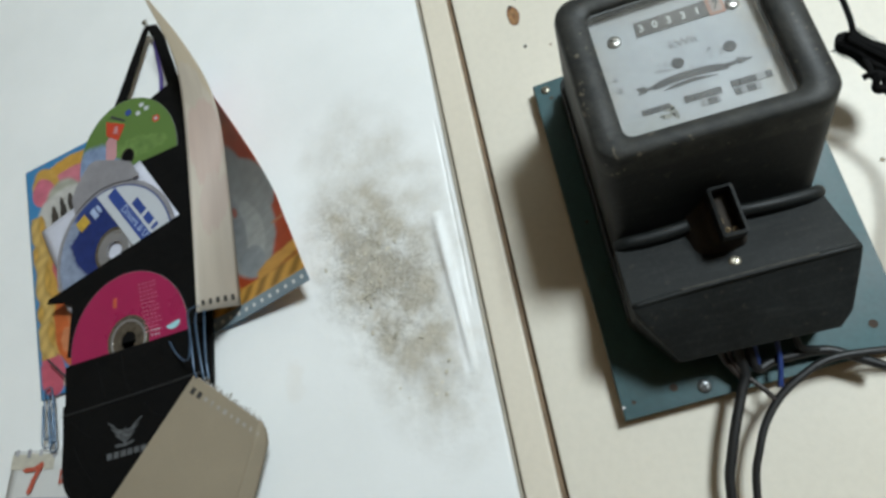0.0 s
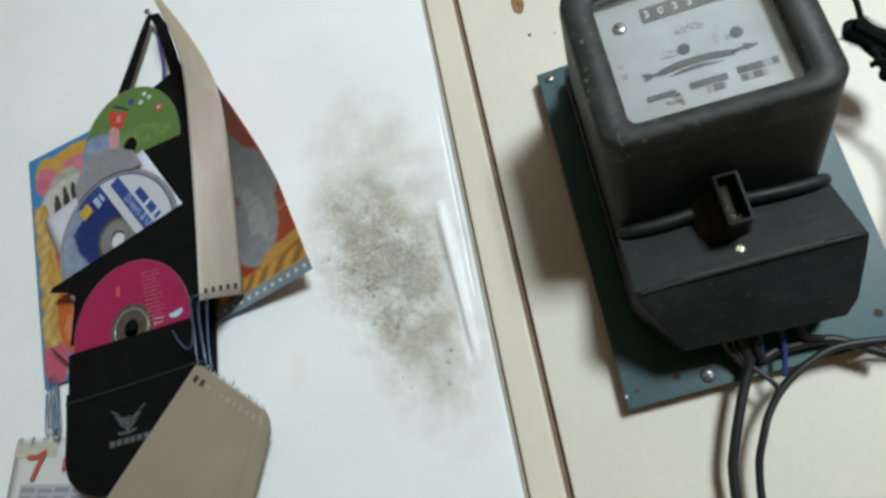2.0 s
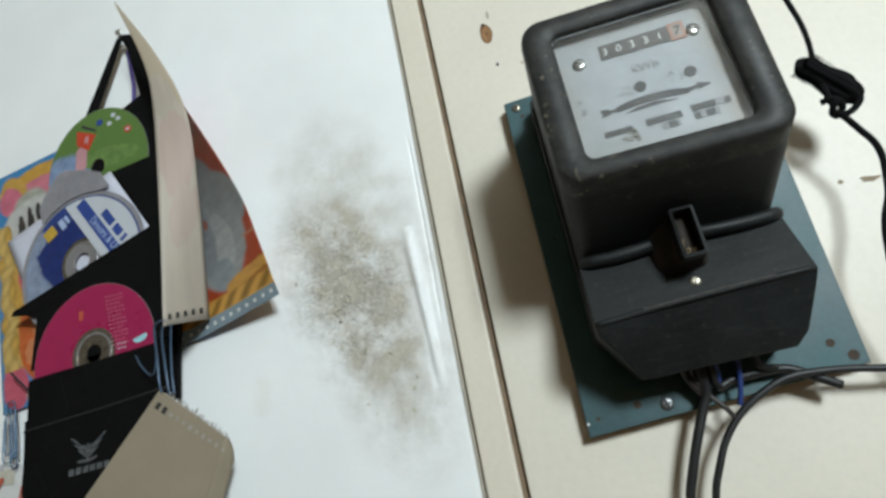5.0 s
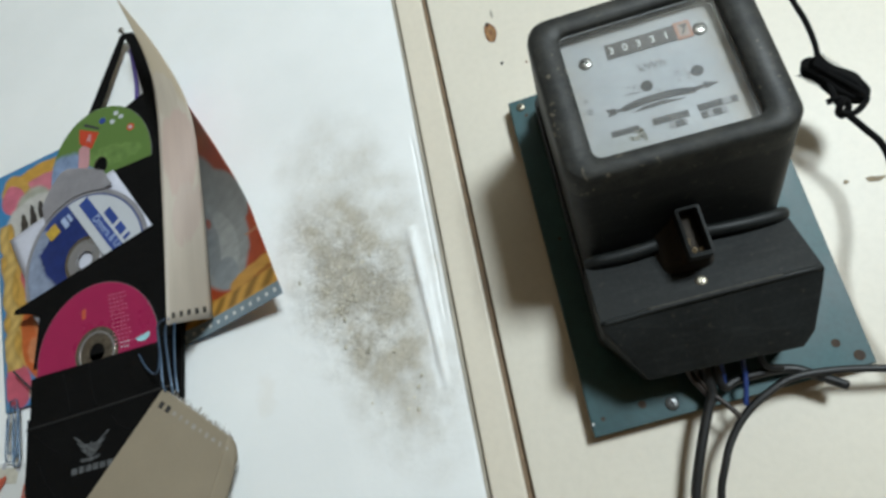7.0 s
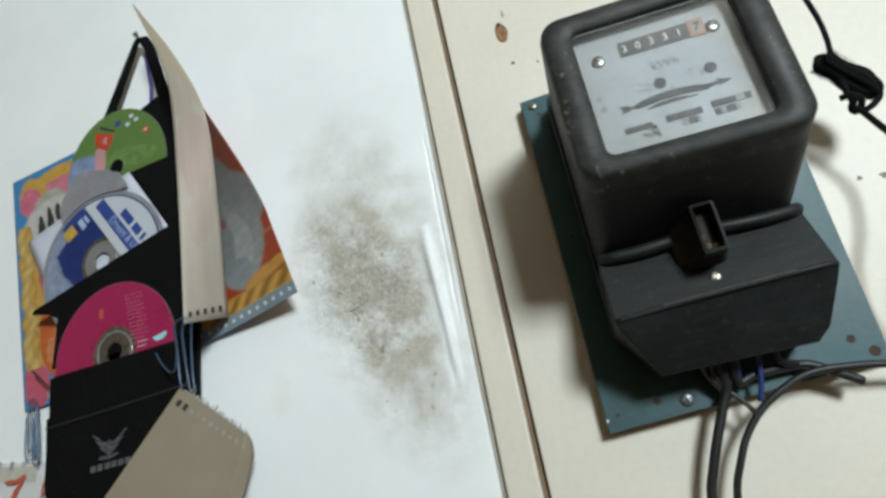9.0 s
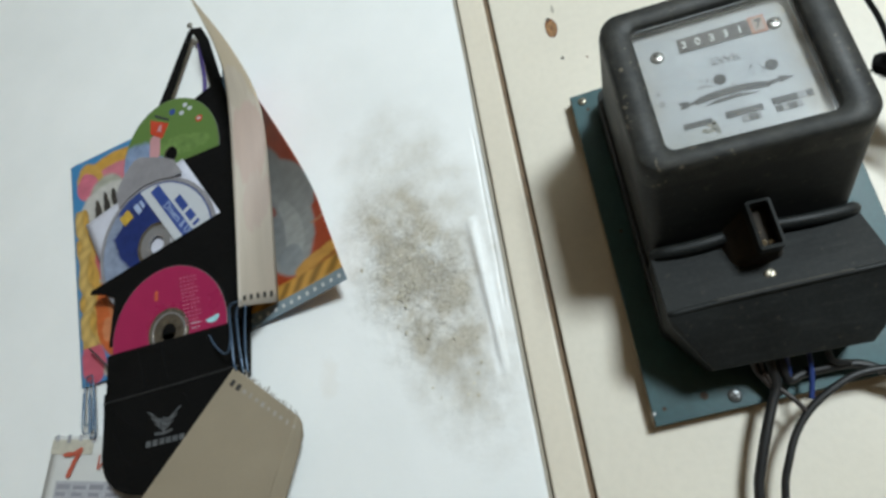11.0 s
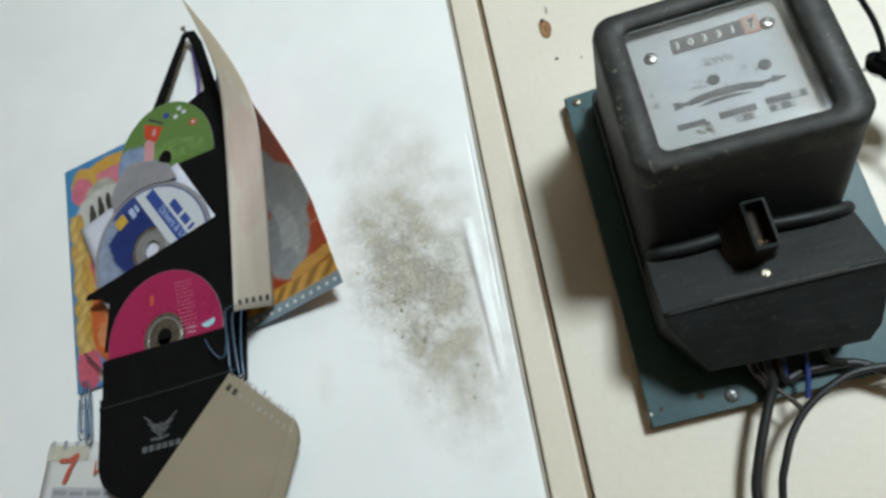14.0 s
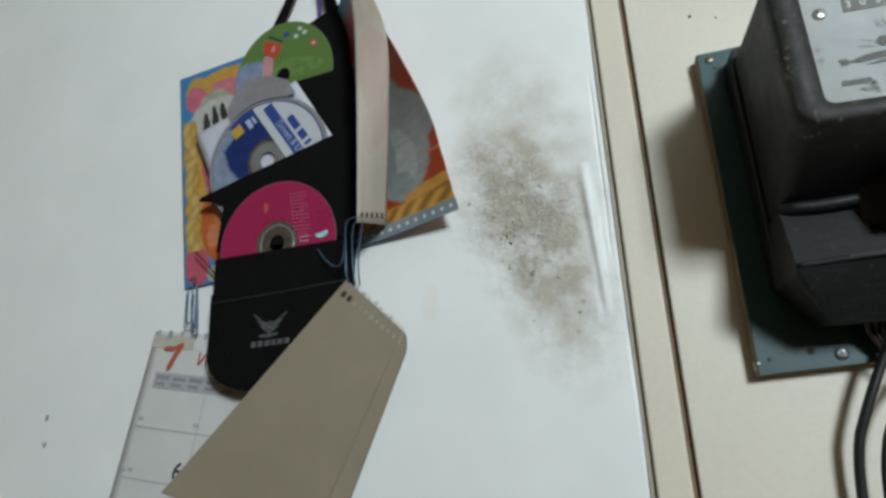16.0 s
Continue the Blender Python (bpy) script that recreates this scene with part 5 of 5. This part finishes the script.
for j in range(13):
    for i in range(5 - (j % 3 == 2)):
        x, z = -0.3490 + i * 0.0036 + j * 0.0006, 1.6890 - j * 0.0036
        part("print_dash", slab([(x, z), (x + 0.0020, z), (x + 0.0020, z + 0.0007), (x, z + 0.0007)], Y0, Y1), PINK_DOT, face)
part("foil_mark", slab([(-0.3160 + 0.0066 * math.cos(a), 1.6480 + 0.0050 * math.sin(a)) for a in (radians(200 + 180 * k / 10) for k in range(11))], Y0 - 0.0002, Y1), HOLO, face, "pale blue shiny mark")
for k in range(6):
    part("foil_dot", slab(rounded(-0.3360 + 0.0030 * (k % 3), -0.3345 + 0.0030 * (k % 3), 1.6455 - 0.0040 * (k // 3), 1.6467 - 0.0040 * (k // 3), 0.0004, 2), Y0 - 0.0002, Y1), DVD_WHITE, face)
part("print_patch", slab(rounded(-0.3740, -0.3705, 1.6740, 1.6830, 0.001, 3), Y0, Y1), surface("dull_orange", (0.52, 0.10, 0.05), 0.4), face)


# ---- the notepad and its cord ----
def notepad():
    root = thing("notepad", (-0.32, -0.035, 1.42), "beige greyboard notepad hanging askew, its wire holes along one end", "notepad")
    top, right = Vector((-0.2815, -0.0400, 1.5955)), Vector((-0.2350, -0.0235, 1.5490))
    down = Vector((-0.158, 0.006, -0.158))
    nrm = (right - top).cross(down).normalized()
    if nrm.y > 0:
        nrm = -nrm
    across = right - top

    def cover(u, v):
        return top + across * u + down * v + (across * 0.88 - down * 0.258) * u * v
    def block(lift0, lift1, u0, u1, v0, v1, bevel):
        bm = bmesh.new()
        for u, v in ((u0, v0), (u1, v0), (u1, v1), (u0, v1)):
            for s in (lift0, lift1):
                bm.verts.new(cover(u, v) + nrm * s)
        bmesh.ops.convex_hull(bm, input=bm.verts)
        bmesh.ops.dissolve_limit(bm, angle_limit=radians(3), verts=bm.verts, edges=bm.edges)
        return soft_edges(bm, bevel, 2)
    back = part("back_cover", block(0.0, 0.0011, 0.0, 0.90, 0.0, 1.0, 0.0003), CARD, root, "beige greyboard cover")
    part("paper_block", block(-0.0100, -0.0001, 0.02, 0.91, 0.012, 0.99, 0.0006), CARD_EDGE, root, "block of paper behind the cover")
    for k in range(11):
        u = 0.09 + 0.083 * k
        w, h = (0.024, 0.012) if k < 2 else (0.012 + 0.005 * (k % 3), 0.007 + 0.003 * (k % 2))
        bm = bmesh.new()
        bm.faces.new([bm.verts.new(cover(u + a * w, 0.045 + b * h) + nrm * 0.0013) for a, b in ((-1, 1), (1, 1), (1, -1), (-1, -1))])
        part("wire_hole", bm, HOLE if k < 2 else CARD_EDGE, back)
    # torn paper along the holes and the bent-back side of the cover
    rnd = random.Random(14)
    for k in range(26):
        u, w, h = 0.12 + 0.031 * k, rnd.uniform(0.008, 0.016), rnd.uniform(0.006, 0.024)
        lift = nrm * rnd.uniform(-0.0035, 0.0003)
        bm = bmesh.new()
        bm.faces.new([bm.verts.new(cover(uu, vv) + lift) for uu, vv in ((u - w, 0.012), (u + w, 0.012), (u + w * rnd.uniform(0.1, 0.9), -h), (u - w * rnd.uniform(0.1, 0.9), -h * rnd.uniform(0.5, 1.0)))])
        thicken(part("torn_paper", bm, PAPER if k % 3 == 0 else CARD_EDGE, root), 0.0003)

    def side(u, v):
        v = 0.07 * u ** 3 + (1.0 - 0.07 * u ** 3) * v
        return cover(0.8995 + 0.125 * u, v) + nrm * (0.00112 - 0.0085 * u ** 1.3)
    thicken(part("bent_side", sheet(5, 12, side), CARD, root, "side of the cover bent back", True), 0.0008)


notepad()


def blue_cord(points, r=0.0008):
    return tagged(part("tie_wire", tube(points, r, 6, 8), CLIP, None, "", True), "thin blue coated wire tying the notepad to the page", "wire", "blue wires")


blue_cord([(-0.2690, -0.0545, 1.6430), (-0.2785, -0.0500, 1.6400), (-0.2820, -0.0420, 1.6180), (-0.2815, -0.0410, 1.6000), (-0.2790, -0.0415, 1.5925)])
blue_cord([(-0.2660, -0.0540, 1.6430), (-0.2735, -0.0480, 1.6350), (-0.2760, -0.0420, 1.6150), (-0.2750, -0.0400, 1.5980), (-0.2735, -0.0405, 1.5900)])
blue_cord([(-0.2640, -0.0500, 1.6400), (-0.2690, -0.0440, 1.6250), (-0.2715, -0.0400, 1.6050), (-0.2705, -0.0390, 1.5900)])
blue_cord([(-0.3180, -0.0200, 1.6320), (-0.3080, -0.0260, 1.6200), (-0.2950, -0.0330, 1.6100), (-0.2870, -0.0380, 1.6120), (-0.2830, -0.0420, 1.6260), (-0.2800, -0.0480, 1.6400)])
tagged(part("dark_wire", tube([(-0.4509, -0.0080, 1.6480), (-0.4362, -0.0090, 1.6343), (-0.4263, -0.0060, 1.6222)], 0.0009, 5, 4), BLACK_PRINT, None, "", True), "short thin dark wire sticking out beside the organizer", "wire")


# ---- the month sheet with its paper clips ----
def month_sheet():
    root = thing("month_sheet", (-0.46, 0.0, 1.36), "white month sheet with red and grey print held by paper clips", "calendar")
    a, b, c, d = Vector((-0.4925, 0.0020, 1.5775)), Vector((-0.3835, 0.0020, 1.5615)), Vector((-0.5400, 0.0020, 1.3330)), Vector((-0.4260, 0.0020, 1.3150))

    def at(u, v, lift=0.0):
        q = a.lerp(b, u).lerp(c.lerp(d, u), v)
        q.y -= 0.0012 * math.sin(math.pi * u) + lift
        return q
    page = thicken(part("page", sheet(12, 16, at), PAPER, root, smooth=True), 0.0003)
    dim = surface("dim_grey_print", (0.28, 0.28, 0.31), 0.6)

    def quad(name, u0, u1, v0, v1, material, lift=0.0006, n=10):
        part(name, sheet(n, 1, lambda u, v: at(u0 + (u1 - u0) * u, v0 + (v1 - v0) * v, lift)), material, page)
    quad("header_band", 0.12, 0.98, 0.150, 0.208, GREY_PRINT)
    for k in range(5):
        quad("header_bar", 0.14 + 0.16 * k, 0.27 + 0.16 * k, 0.160 + 0.004 * (k % 2), 0.176, dim, 0.0008)
        quad("header_bar", 0.14 + 0.16 * k, 0.24 + 0.16 * k, 0.186, 0.198, dim, 0.0008)
    for v in (0.345, 0.520, 0.70, 0.88):
        quad("table_line", 0.06, 0.99, v, v + 0.004, GREY_PRINT)
    for u in (0.02, 0.64, 0.97):
        quad("table_line", u, u + 0.006, 0.22, 0.99, GREY_PRINT, 0.0007, 1)
    tape = surface("yellowed_tape", (0.52, 0.49, 0.41), 0.4, var=0.12, scale=150)
    quad("torn_tape", 0.0, 0.42, 0.012, 0.062, tape, 0.0007)
    rnd = random.Random(9)
    for k in range(8):
        u = 0.03 + 0.12 * k + rnd.uniform(-0.01, 0.01)
        quad("torn_hole", u, u + 0.034, -0.004, 0.018 + 0.006 * (k % 2), dim if k % 4 == 1 else GREY_PRINT, 0.0009, 1)
    seven = [(0.0, 0.0195), (0.0045, 0.0212), (0.0115, 0.0203), (0.0205, 0.0235), (0.0218, 0.0205), (0.0150, 0.0110), (0.0092, 0.0), (0.0058, -0.0008), (0.0050, 0.0015), (0.0105, 0.0115), (0.0148, 0.0175), (0.0090, 0.0168), (0.0030, 0.0175)]
    part("month_number", slab([(-0.4800 + x, 1.5400 + z) for x, z in seven], -0.0010, -0.0006), RED_PRINT, page, "red brushed figure seven")
    lettering("month_name", "ИЮЛЬ", 0.0165, -0.4440, -0.0010, 1.5420, RED_PRINT, page, -9, label="red month name partly hidden")
    lettering("day_number", "6", 0.0215, -0.4585, -0.0010, 1.4455, BLACK_PRINT, page, -9, label="black figure six")
    for u, v in ((0.07, 0.325), (0.10, 0.500), (0.03, 0.505), (0.60, 0.325)):
        quad("print_bar", u, u + 0.05, v - 0.012, v, GREY_PRINT, 0.0007, 1)


month_sheet()


def paper_clip(x, z, lean, wide):
    pts = [(0, 0.006), (0, -0.026), (0.0028, -0.030), (0.0058, -0.026), (0.0058, 0.016), (0.0036, 0.020), (0.0012, 0.016), (0.0012, -0.020), (0.0030, -0.0225), (0.0044, -0.020), (0.0044, 0.004)]
    c, s = math.cos(radians(lean)), math.sin(radians(lean))
    line = [(x + px * wide * c - pz * s, -0.0030 - 0.0006 * (k % 2), z + px * s + pz * c) for k, (px, pz) in enumerate(pts)]
    return tagged(part("paper_clip", tube(line, 0.0006, 6, 5), CLIP, None, "", True), "blue coated paper clip holding the month sheet", "paper clip", "paper clips")


paper_clip(-0.4590, 1.6035, 3, 1.7)
paper_clip(-0.4530, 1.5985, 7, 1.1)
